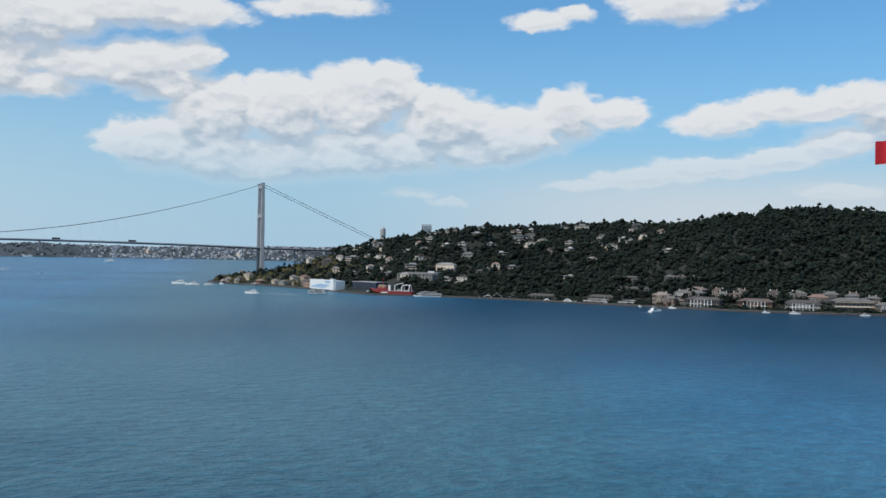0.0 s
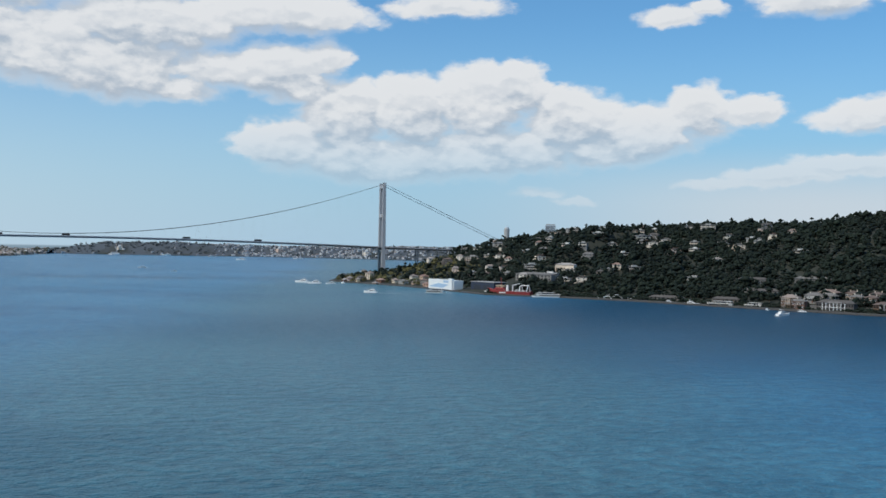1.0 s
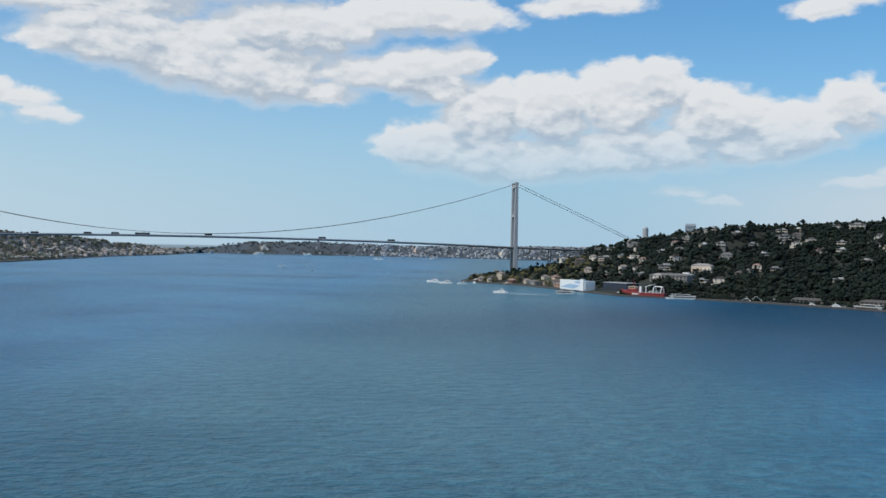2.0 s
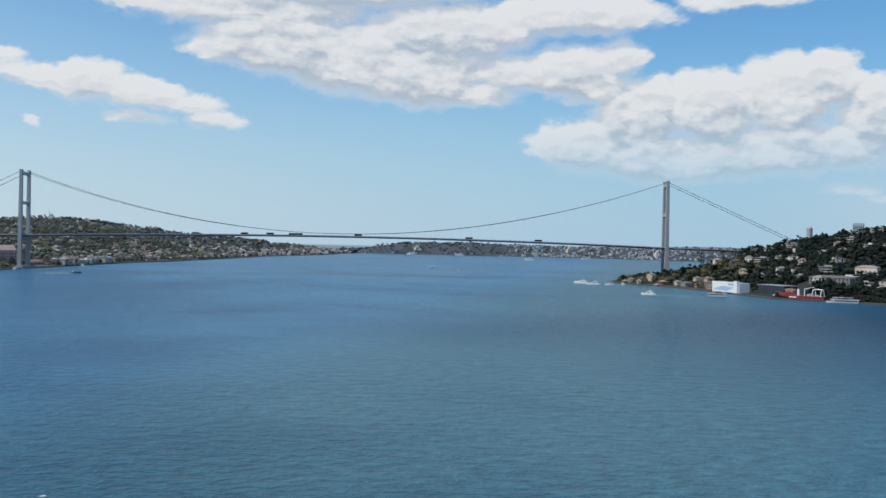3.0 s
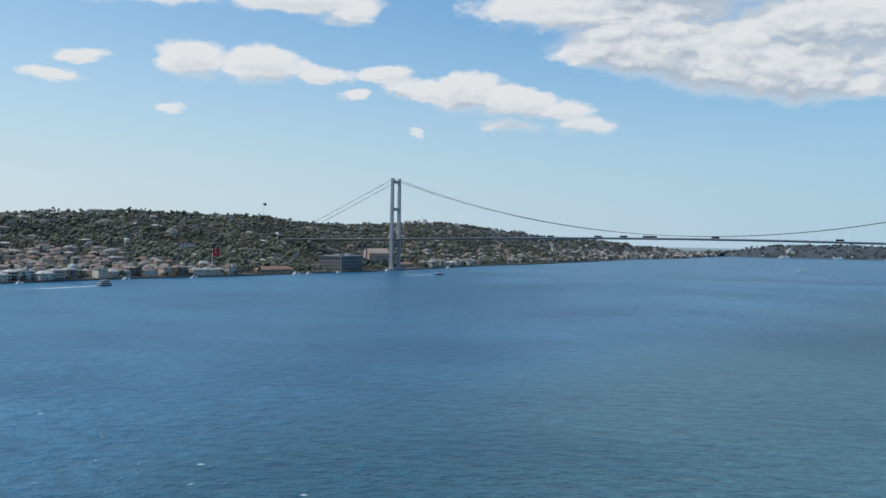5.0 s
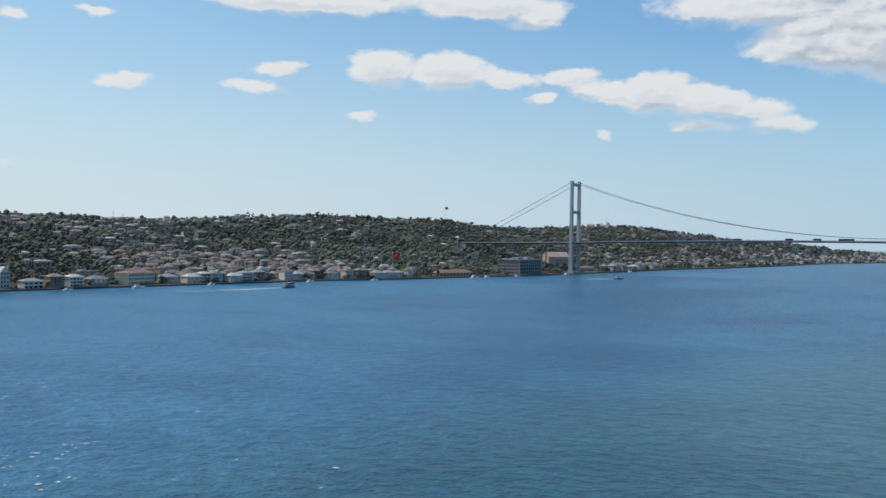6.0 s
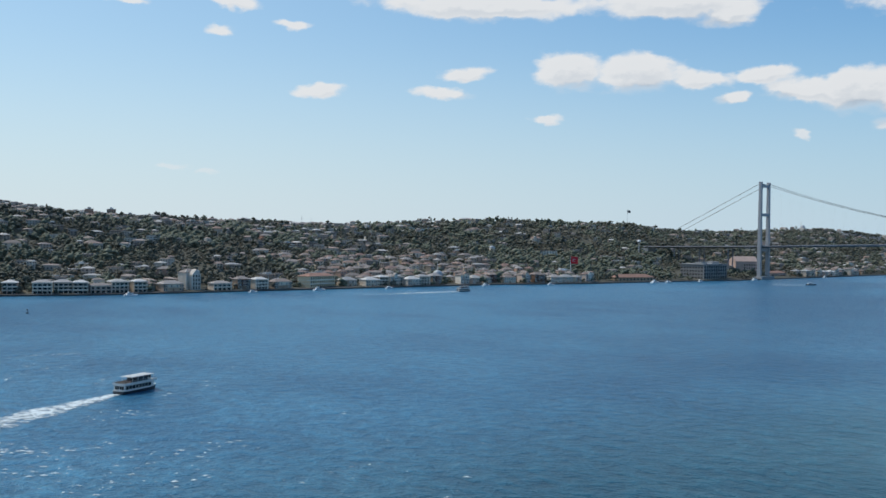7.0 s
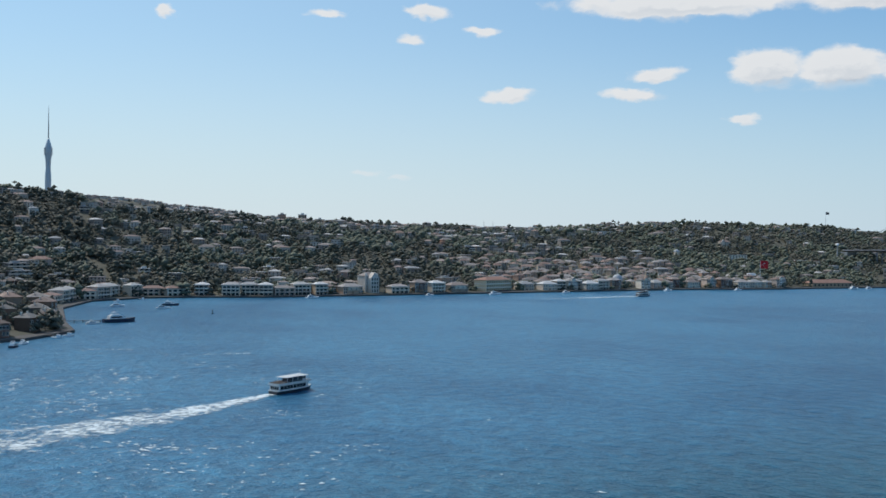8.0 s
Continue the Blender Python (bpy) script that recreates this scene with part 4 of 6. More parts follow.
for model in HILL_KINDS + SHORE_KINDS + VILLA_KINDS + TERRACE_KINDS:
    for o in (*model.children_recursive, model):
        bpy.data.objects.remove(o)


# ---- landmarks keep their ground clear of trees ----
CLEAR = [(-845, -217, 24), (-575, -128, 62), (-560, -120, 50), (-596, -324, 40), (-612, 62, 34), (-676, -874, 28), (-686, -1038, 16), (-655, -392, 24), (-575, 97, 40), (545, -368, 46), (600, -440, 36), (500, -150, 14), (523, -205, 20),
         (-930, -143, 22), (-360, -1480, 10)]


# ---- far and small houses ----
def distant_town(name, label, places, wide, high, mats, flat=0.0, longest=1.5, panes=False):
    """Many plain far houses, walls and low roofs, in one mesh."""
    verts, faces, slots = [], [], []
    for x, y, z in zip(*places):
        w, d, h = wide * rng.uniform(0.6, longest), wide * rng.uniform(0.6, 1.2), high * rng.uniform(0.6, 1.5)
        a = rng.random() * 1.6
        c, s = math.cos(a), math.sin(a)
        foot = [(-w, -d), (w, -d), (w, d), (-w, d)]
        ring = lambda f, zz: [(x + (p * c - q * s) * f / 2, y + (p * s + q * c) * f / 2, zz) for p, q in foot]
        top = (0.3, min(w, d) * 0.2) if rng.random() > flat else (1.06, 0.5)
        verts += ring(1, z - 4) + ring(1, z + h) + ring(1.1, z + h) + ring(top[0], z + h + top[1])
        b = len(verts) - 16
        for r in range(3):
            for j in range(4):
                faces.append((b + r * 4 + j, b + r * 4 + (j + 1) % 4, b + r * 4 + 4 + (j + 1) % 4, b + r * 4 + 4 + j))
                slots.append(0 if r == 0 else 1)
        faces.append((b + 12, b + 13, b + 14, b + 15))
        slots.append(1)
        if panes:
            # dark windows a little proud of the two long and two short walls, floor by floor
            for half, deep, turn in ((w / 2, d / 2, 0), (d / 2, w / 2, 1), (w / 2, d / 2, 2), (d / 2, w / 2, 3)):
                for floor in range(int(h / 2.9)):
                    count = max(2, int(half * 2 / 3.4))
                    for j in range(count):
                        u, low = -half + half * 2 * (j + 0.5) / count, z + 0.9 + 2.9 * floor
                        for p, zz in ((u - 0.75, low), (u + 0.75, low), (u + 0.75, low + 1.5), (u - 0.75, low + 1.5)):
                            p, q = ((p, -deep - 0.06), (deep + 0.06, p), (-p, deep + 0.06), (-deep - 0.06, -p))[turn]
                            verts.append((x + p * c - q * s, y + p * s + q * c, zz))
                        faces.append((len(verts) - 4, len(verts) - 3, len(verts) - 2, len(verts) - 1))
                        slots.append(2)
    return skin(name, verts, faces, mats, smooth=False, kind="stuff", label=label, category="houses", slots=slots)


def island_material(name, tones, rough):
    m = bpy.data.materials.new(name)
    m.use_nodes = True
    n = Nodes(m.node_tree)
    ramp = n.node("ShaderNodeValToRGB")
    ramp.color_ramp.interpolation = "CONSTANT"
    while len(ramp.color_ramp.elements) < len(tones):
        ramp.color_ramp.elements.new(0.5)
    for k, tone in enumerate(tones):
        ramp.color_ramp.elements[k].position, ramp.color_ramp.elements[k].color = k / len(tones), (*tone, 1)
    geo = n.node("ShaderNodeNewGeometry")
    n.put(ramp.inputs[0], geo.outputs["Random Per Island"])
    grain = n.noise(geo.outputs["Position"], 0.3, 4)
    bsdf = m.node_tree.nodes["Principled BSDF"]
    n.put(bsdf.inputs["Base Color"], n.mix(n.math("MULTIPLY", grain, 0.6), ramp.outputs[0], (0.2, 0.2, 0.2, 1)))
    bsdf.inputs["Roughness"].default_value = rough
    return m


DISTANT_WALLS = island_material("distant_walls", [(0.64, 0.55, 0.46), (0.50, 0.41, 0.33), (0.74, 0.67, 0.58), (0.42, 0.33, 0.27), (0.60, 0.46, 0.37), (0.34, 0.28, 0.23)], 0.85)
DISTANT_ROOFS = island_material("distant_roofs", [(0.34, 0.23, 0.19), (0.42, 0.32, 0.27), (0.48, 0.46, 0.44), (0.33, 0.26, 0.23), (0.64, 0.61, 0.58)], 0.85)


# pale walls cooled towards blue, distance haze put into their colour
DISTANT_HAZE = island_material("hazy_city_walls", [(0.70, 0.72, 0.75), (0.58, 0.61, 0.65), (0.80, 0.81, 0.83), (0.52, 0.53, 0.56), (0.66, 0.66, 0.67)], 0.85)


def packed_town():
    """Smaller houses and terraces that fill the gardens between the larger ones on the eastern slope."""
    x, y, z, s = scatter(rng, True, -1500, -400, -1700, 1000, 9000, lambda x, y, s, z: np.where((s > 45) & (s < 680), np.where(s < 330, 0.24, 0.32), 0.0) * np.where((y > -420) & (y < 160), 0.4, np.where(y > 0, 0.3, 1.0)) * (1 + 0.7 * smooth_noise(x, y, 90, 8)))
    ok = clear_of_houses(x, y)
    for hx, hy, r in CLEAR:
        ok &= np.hypot(x - hx, y - hy) > r
    keep = []
    for k in np.flatnonzero(ok):
        if all((x[k] - x[j]) ** 2 + (y[k] - y[j]) ** 2 > 165 for j in keep):
            keep.append(k)
    distant_town("packed_houses_east", "small tiled and flat-roofed houses packed between the hillside trees", (x[keep], y[keep], z[keep]), 9.5, 6.8, [DISTANT_WALLS, DISTANT_ROOFS, M["glass"]], 0.5, 2.2, True)
    HOUSES.extend((float(x[k]), float(y[k]), 8.5) for k in keep)


packed_town()


# ---- woods ----
def make_woods():
    west = scatter(rng, False, 430, 1700, -1300, 250, 52000, lambda x, y, s, z: np.where(s < 34, 0.10, 0.72) * np.where(s < 510, 1.0, 0.10) * np.where(x - y < 2010, 1.0, 0.12))
    ok = clear_of_houses(west[0], west[1])
    for hx, hy, r in CLEAR:
        ok &= np.hypot(west[0] - hx, west[1] - hy) > r
    places = [a[ok] for a in west[:3]]
    cape = (places[1] > -270) & (places[0] < 640) & (rng.random(ok.sum()) < 0.75)
    plant("cape_bushes", "olive and yellowish bushes on the western cape", rng, [a[cape] for a in places], M["dry_leaf"], 5.0, 3.6, 8)
    places = [a[~cape] for a in places]
    half = rng.random(len(places[0])) < 0.55 + 0.3 * smooth_noise(places[0], places[1], 90, 4)
    plant("woodland_west", "dense dark pine wood covering the western hill, darkened further for cloud shade", rng, [a[half] for a in places], M["pine"], 9.5, 5.4, 6, 0.3)
    plant("woodland_west_oaks", "dark green broadleaf wood covering the western hill, darkened further for cloud shade", rng, [a[~half] for a in places], M["shade_leaf"], 9.0, 6.2, 6)
    edge = scatter(rng, False, 560, 1360, -1140, -480, 60000, lambda x, y, s, z: np.where(s < 30, 0.9, 0.0))
    ok = clear_of_houses(edge[0], edge[1])
    for hx, hy, r in CLEAR:
        ok &= np.hypot(edge[0] - hx, edge[1] - hy) > 0.6 * r
    plant("waterfront_shrubs", "low shrubs and hedges between the western quay and its houses, darkened for cloud shade", rng, [a[ok] for a in edge[:3]], M["shade_leaf"], 3.2, 2.6, 4)
    east = scatter(rng, True, -1500, -330, -1750, 1100, 72000, lambda x, y, s, z: np.where(s < 34, 0.35, 0.68) * np.where((y > -800) & (y < -420) & (s < 250), 0.5, 1.0) * np.where(y < -1130, 1.25, 1.0) * np.where(s < 690, 1.0, 0.10) * np.clip(0.88 + smooth_noise(x, y, 120, 2) * 0.4, 0.45, 1))
    ok = clear_of_houses(east[0], east[1])
    for hx, hy, r in CLEAR:
        ok &= np.hypot(east[0] - hx, east[1] - hy) > r
    places = [a[ok] for a in east[:3]]
    olive = 0.3 * rng.random(ok.sum()) + 0.15 < 0.08 + 0.55 * smooth_noise(places[0], places[1], 60, 12)
    kinds = np.where(olive, 0, np.where(rng.random(len(olive)) < 0.5 + 1.6 * smooth_noise(places[0], places[1], 75, 6) - 0.45 * ((places[1] > -480) & (places[1] < 60) & (places[0] > -960)) + 0.2 * (places[1] < -1000), 1, 2))
    # fuller crowns on the slopes that lie nearest, simpler ones farther down the strait
    for stretch, low, high, clumps in (("bay", -1750, -980, 9), ("town", -980, -300, 6), ("bridge", -300, 1100, 4)):
        here = (places[1] > low) & (places[1] <= high)
        spots = [[a[here & (kinds == k)] for a in places] for k in range(3)]
        plant("olive_trees_" + stretch, "grey-olive trees in the hillside gardens", rng, spots[0], M["olive_leaf"], 7.0, 5.0, clumps)
        plant("dark_trees_" + stretch, "dark green cypresses and pines between the hillside houses", rng, spots[1], M["cypress"], 10.5, 5.2, clumps, 0.35)
        plant("light_trees_" + stretch, "green broadleaf trees between the hillside houses", rng, spots[2], M["leaf"], 9.0, 6.2, clumps)


make_woods()


def tree_kind(mat, high, wide, seed, label):
    """A single tree: tapered trunk with limbs, and a crown of clumps."""
    g = np.random.default_rng(seed)
    t = thing("tree", label, "tree", "trees along the waterfront")
    wood = Shape().tube((0, 0, -1), (0.1, 0, high * 0.45), 0.35, 0.22, 7)
    for k in range(5):
        a = k * 1.26 + g.random()
        wood.tube((0.05, 0, high * (0.25 + 0.04 * k)), (wide * 0.5 * math.cos(a), wide * 0.5 * math.sin(a), high * (0.5 + 0.07 * k)), 0.16, 0.05, 5)
    part("trunk", wood, M["bark"], t)
    v, f = clump_crown(g, high, wide, 34, 0.28)
    crown = Shape()
    crown.add([tuple(p) for p in v], [tuple(int(i) for i in q) for q in f])
    part("crown", crown, mat, t)
    return t


def waterfront_trees():
    r = random.Random(21)
    kinds = [tree_kind(M["leaf"], 9, 4.2, 1, "green broadleaf tree on the waterfront"), tree_kind(M["cypress"], 11, 3.6, 2, "dark green tree on the waterfront"),
             tree_kind(M["dry_leaf"], 7, 4.4, 3, "olive-yellow bushy tree near the bridge tower"), tree_kind(M["shade_leaf"], 10, 4.6, 4, "broadleaf tree on the waterfront, darkened for cloud shade")]
    spots = [(x, y, r.choice((0, 0, 1))) for x, y, _ in shore_points(EAST_SHORE, 2, 19, 15, 24, -1)]
    spots += [(x, y, r.choice((0, 1, 1))) for x, y, _ in shore_points(EAST_SHORE, 1, 6, 10, 30, -1) + shore_points(EAST_SHORE, 1, 6, 11, 50, -1) + shore_points(EAST_SHORE, 1, 5, 14, 12, -1)]
    spots += [(x, y, r.choice((0, 2, 2))) for x, y, _ in shore_points(WEST_SHORE, 11, 15, 12, 18, -1) + shore_points(WEST_SHORE, 11, 15, 14, 30, -1)] + [(x, y, r.choice((2, 2, 0))) for x, y, _ in shore_points(WEST_SHORE, 11, 14, 12, 48, -1)]
    spots += [(x, y, 3) for x, y, _ in shore_points(WEST_SHORE, 17, 23, 17, 30, -1)]
    for x, y, k in spots:
        x, y = x + r.uniform(-6, 6), y + r.uniform(-6, 6)
        if all((x - a) ** 2 + (y - b) ** 2 > (c * 0.9) ** 2 for a, b, c in HOUSES + CLEAR) and math.hypot(x - 537, abs(y) - 14) > 7:
            copy_thing(kinds[k], pose(x, y, ground(x, y) - 0.3, 0, 0, r.uniform(0, 360)) @ Matrix.Scale(1, 4))
    for t in kinds:
        for o in (*t.children_recursive, t):
            bpy.data.objects.remove(o)


waterfront_trees()


def make_distance():
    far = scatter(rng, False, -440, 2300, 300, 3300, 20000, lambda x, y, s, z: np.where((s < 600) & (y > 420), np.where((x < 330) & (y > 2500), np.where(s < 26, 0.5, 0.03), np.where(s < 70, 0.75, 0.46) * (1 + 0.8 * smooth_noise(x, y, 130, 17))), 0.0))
    distant_town("distant_houses_west", "pale crowded houses of the distant city, cooled for haze", far[:3], 8, 5.5, [DISTANT_HAZE, DISTANT_ROOFS], 0.4, 1.9)
    slope = scatter(rng, True, -1600, -300, 250, 3000, 9000, lambda x, y, s, z: np.where(s < 130, 0.5, 0.07) * (y > 330))
    ok = clear_of_houses(slope[0], slope[1])
    distant_town("distant_houses_shore", "small tiled houses along the far eastern shore", [a[ok] for a in slope[:3]], 10, 6, [DISTANT_WALLS, DISTANT_ROOFS])
    ridge = scatter(rng, True, -3500, -1150, -1500, 700, 10000, lambda x, y, s, z: np.where(s > 560, 0.42, 0.0))
    distant_town("distant_houses_ridge", "crowded pale houses along the eastern ridge", ridge[:3], 11, 7, [DISTANT_WALLS, DISTANT_ROOFS], 0.4)
    wood = scatter(rng, True, -1700, -300, 900, 3000, 16000, lambda x, y, s, z: np.where(s < 560, 0.50, 0.08))
    plant("distant_trees_east", "dark trees on the far eastern hills", rng, wood[:3], M["cypress"], 8, 6.0, 5)
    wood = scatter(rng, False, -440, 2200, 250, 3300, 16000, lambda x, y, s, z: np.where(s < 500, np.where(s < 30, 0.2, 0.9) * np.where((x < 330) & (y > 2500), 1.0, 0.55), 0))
    plant("distant_trees_west", "dark parks in the distant city, blued for haze", rng, wood[:3], M["far_haze_leaf"], 8, 7.6, 4)
    wood = scatter(rng, True, -3500, -1500, -1500, 700, 6000, lambda x, y, s, z: 0.3 + 0 * x)
    plant("distant_trees_ridge", "dark trees on the eastern ridge", rng, wood[:3], M["cypress"], 9, 6.5, 5)


make_distance()

# ---- quays ----
def make_quay(name, shore, first, last, wide=9.0):
    pts = [Vector(p[:2]) for p in shore[first:last + 1]]
    rows = []
    for k, p in enumerate(pts):
        way = (pts[min(k + 1, len(pts) - 1)] - pts[max(k - 1, 0)]).normalized()
        n = Vector((-way.y, way.x))
        a, b = p - n * 1.0, p + n * wide
        rows.append([(a.x, a.y, -2), (a.x, a.y, 1.5), (a.x + n.x * 0.4, a.y + n.y * 0.4, 1.7), (b.x, b.y, 1.9), (b.x, b.y, -2)])
    ob = part(name, Shape().rings(rows), M["quay"])
    tagged(ob, "low stone quay along the water's edge", "quay", "", "structure")


make_quay("quay_east", EAST_SHORE, 1, 21)
make_quay("quay_west", WEST_SHORE, 11, 22, 5.5)


# ---- vessels; each bow points to +x ----
def hull_rows(length, beam, height, sheer=0.25, draft=0.6, flare=0.85):
    rows = []
    for u, w, up in ((-0.5, 0.86, 0.0), (-0.35, 1.0, 0.0), (0.0, 1.0, 0.02), (0.2, 0.94, 0.15), (0.36, 0.62, 0.5), (0.46, 0.25, 0.85), (0.5, 0.04, 1.0)):
        b, z = beam / 2 * w, height * (1 + sheer * up)
        k = b * flare
        rows.append([(u * length - (0.04 * length * up), -k * 0.8, -draft), (u * length - 0.02 * length * up, -k, 0.0), (u * length, -b, z), (u * length, b, z), (u * length - 0.02 * length * up, k, 0.0), (u * length - 0.04 * length * up, k * 0.8, -draft)])
    return rows


def band(x0, x1, half, z0, z1):
    """A strip of dark glass right round a cabin."""
    return Shape().box(x0, x1, -half - 0.03, half + 0.03, z0, z1)


def railing(x0, x1, half, z, step=1.5, high=1.0):
    s = Shape()
    for side in (-1, 1):
        s.box(x0, x1, side * half - 0.03, side * half + 0.03, z + high - 0.05, z + high)
        for k in range(int((x1 - x0) / step) + 1):
            s.box(x0 + k * step - 0.025, x0 + k * step + 0.025, side * half - 0.025, side * half + 0.025, z, z + high)
    return s


def tour_boat(at, length=21.5, beam=5.6, hull="dark", label="two-decked white passenger boat with a dark hull under way", group=""):
    """A passenger boat: closed lower saloon, open upper deck behind a white bulwark, sun roof over its forward part."""
    b = thing("passenger_boat", label, "boat", group, at)
    rows = hull_rows(length, beam, 1.2)
    part("hull", Shape().rings(rows), M[hull], b, "dark lower hull" if hull != "white" else "")
    part("rubbing_strake", Shape().rings([[(x, y * 1.03, z - 0.02) for x, y, z in (r[2], r[3])] + [(x, y * 1.03, z + 0.30) for x, y, z in (r[3], r[2])] for r in rows]), M["boat_white"], b)
    l, h = length, beam / 2 * 0.92
    part("lower_cabin", Shape().box(-0.46 * l, 0.24 * l, -h, h, 1.25, 3.5).box(0.24 * l + 0.003, 0.33 * l, -h * 0.8, h * 0.8, 1.25, 3.3), M["boat_white"], b)
    part("window_band", band(-0.45 * l, 0.235 * l, h, 1.75, 3.15), M["glass"], b)
    for y in (-0.62, -0.21, 0.21, 0.62):
        part("stern_window", Shape().box(-0.46 * l - 0.05, -0.46 * l - 0.004, y * h - 0.42, y * h + 0.42, 1.75, 3.05), M["glass"], b)
    for k in range(9):
        x = -0.44 * l + 0.67 * l * k / 8
        part("mullion", Shape().box(x - 0.09, x + 0.09, -h - 0.06, h + 0.06, 1.72, 3.18), M["boat_white"], b)
    part("upper_deck", Shape().box(-0.49 * l, 0.37 * l, -beam / 2, beam / 2, 3.51, 3.7), M["boat_white"], b)
    x0, x1, y1 = -0.49 * l, 0.37 * l, beam / 2
    part("bulwark", Shape().box(x0, x1, -y1, -y1 + 0.12, 3.7, 4.15).box(x0, x1, y1 - 0.12, y1, 3.7, 4.15).box(x0, x0 + 0.12, -y1 + 0.121, y1 - 0.121, 3.7, 4.15).box(x1 - 0.12, x1, -y1 + 0.121, y1 - 0.121, 3.7, 4.15), M["boat_white"], b)
    part("railing", railing(x0 + 0.1, x1 - 0.1, y1 - 0.06, 4.15, 1.5, 0.6), M["steel"], b)
    part("wheelhouse", Shape().box(0.16 * l, 0.28 * l, -h * 0.62, h * 0.62, 3.71, 5.95), M["boat_white"], b)
    part("wheelhouse_glass", Shape().box(0.28 * l, 0.28 * l + 0.05, -h * 0.55, h * 0.55, 4.7, 5.6).box(0.18 * l, 0.27 * l, -h * 0.62 - 0.04, -h * 0.62, 4.7, 5.6).box(0.18 * l, 0.27 * l, h * 0.62, h * 0.62 + 0.04, 4.7, 5.6), M["glass"], b)
    for k in range(4):
        x = -0.46 * l + 0.075 * l * k
        for side in (-1, 1):
            part("bench", Shape().box(x, x + 0.5, side * h * 0.5 - h * 0.34, side * h * 0.5 + h * 0.34, 3.71, 4.15).box(x - 0.12, x - 0.001, side * h * 0.5 - h * 0.34, side * h * 0.5 + h * 0.34, 3.71, 4.6), M["wood_wall"], b)
    part("canopy", Shape().box(-0.30 * l, 0.31 * l, -h * 1.04, h * 1.04, 5.96, 6.12).box(-0.22 * l, 0.2 * l, -h * 0.6, h * 0.6, 6.125, 6.2), M["boat_white"], b, "white sun roof")
    for x in (-0.26, -0.12, 0.02, 0.16, 0.30):
        for side in (-1, 1):
            part("post", Shape().box(x * l - 0.06, x * l + 0.06, side * h * 0.97 - 0.06, side * h * 0.97 + 0.06, 3.7, 5.96), M["boat_white"], b)
    part("saloon", Shape().box(-0.16 * l, 0.155 * l, -h * 0.86, h * 0.86, 3.71, 4.6).box(-0.15 * l, 0.15 * l, -h * 0.84, h * 0.84, 4.6, 5.9), M["dark"], b, "dark glazed upper saloon")
    part("mast", Shape().tube((0.22 * l, 0, 6.1), (0.2 * l, 0, 8.4), 0.08, 0.04).box(0.21 * l - 0.05, 0.21 * l + 0.05, -0.7, 0.7, 7.4, 7.5), M["boat_white"], b)
    return b


def motor_yacht(at, length=14.0, label="white motor yacht lying on the water", hull="white", group="small craft on the strait"):
    beam, k = length * 0.29, length / 14
    b = thing("motor_yacht", label, "boat", group, at)
    part("hull", Shape().rings(hull_rows(length, beam, 1.5 * k, 0.35, 0.4 * k)), M[hull], b)
    half = beam * 0.38
    cab = Shape()
    cab.rings([[(-0.34 * length, -half, z0), (0.2 * length, -half * 0.8, z0), (0.2 * length, half * 0.8, z0), (-0.34 * length, half, z0)] if j == 0 else
               [(-0.33 * length, -half * 0.92, z0), (0.06 * length, -half * 0.72, z0), (0.06 * length, half * 0.72, z0), (-0.33 * length, half * 0.92, z0)] for j, z0 in enumerate((1.52 * k, 2.9 * k))])
    part("cabin", cab, M["white"], b)
    part("window_band", band(-0.3 * length, 0.04 * length, half * 0.95, 1.95 * k, 2.5 * k), M["glass"], b)
    part("windscreen", Shape().add([(0.165 * length, -half * 0.75, 1.9 * k), (0.165 * length, half * 0.75, 1.9 * k), (0.085 * length, half * 0.7, 2.75 * k), (0.085 * length, -half * 0.7, 2.75 * k),
                                    (0.155 * length, -half * 0.75, 1.86 * k), (0.155 * length, half * 0.75, 1.86 * k), (0.075 * length, half * 0.7, 2.71 * k), (0.075 * length, -half * 0.7, 2.71 * k)],
                                   [(0, 1, 2, 3), (7, 6, 5, 4), (0, 4, 5, 1), (2, 6, 7, 3), (1, 5, 6, 2), (3, 7, 4, 0)]), M["glass"], b)
    part("flybridge", Shape().box(-0.26 * length, -0.02 * length, -half * 0.8, half * 0.8, 2.92 * k, 3.3 * k).box(-0.24 * length, -0.10 * length, -half * 0.85, half * 0.85, 4.3 * k, 4.42 * k), M["white"], b)
    for x in (-0.23, -0.11):
        for side in (-1, 1):
            part("post", Shape().box(x * length - 0.05, x * length + 0.05, side * half * 0.78 - 0.05, side * half * 0.78 + 0.05, 3.3 * k, 4.3 * k), M["white"], b)
    part("bow_rail", railing(0.12 * length, 0.4 * length, beam * 0.27, 1.7 * k, 1.4, 0.8), M["steel"], b)
    return b


def rowing_boat(at, label="small open motor boat at its mooring", hull="white"):
    b = thing("open_boat", label, "boat", "small craft on the strait", at)
    part("hull", Shape().rings(hull_rows(7.0, 2.3, 0.8, 0.3, 0.3)), M[hull], b)
    part("cuddy", Shape().box(-0.4, 1.6, -0.75, 0.75, 0.82, 2.0).box(-0.6, 1.8, -0.85, 0.85, 2.0, 2.1), M["white"], b)
    part("outboard", Shape().box(-3.8, -3.45, -0.25, 0.25, 0.1, 1.3), M["dark"], b)
    return b


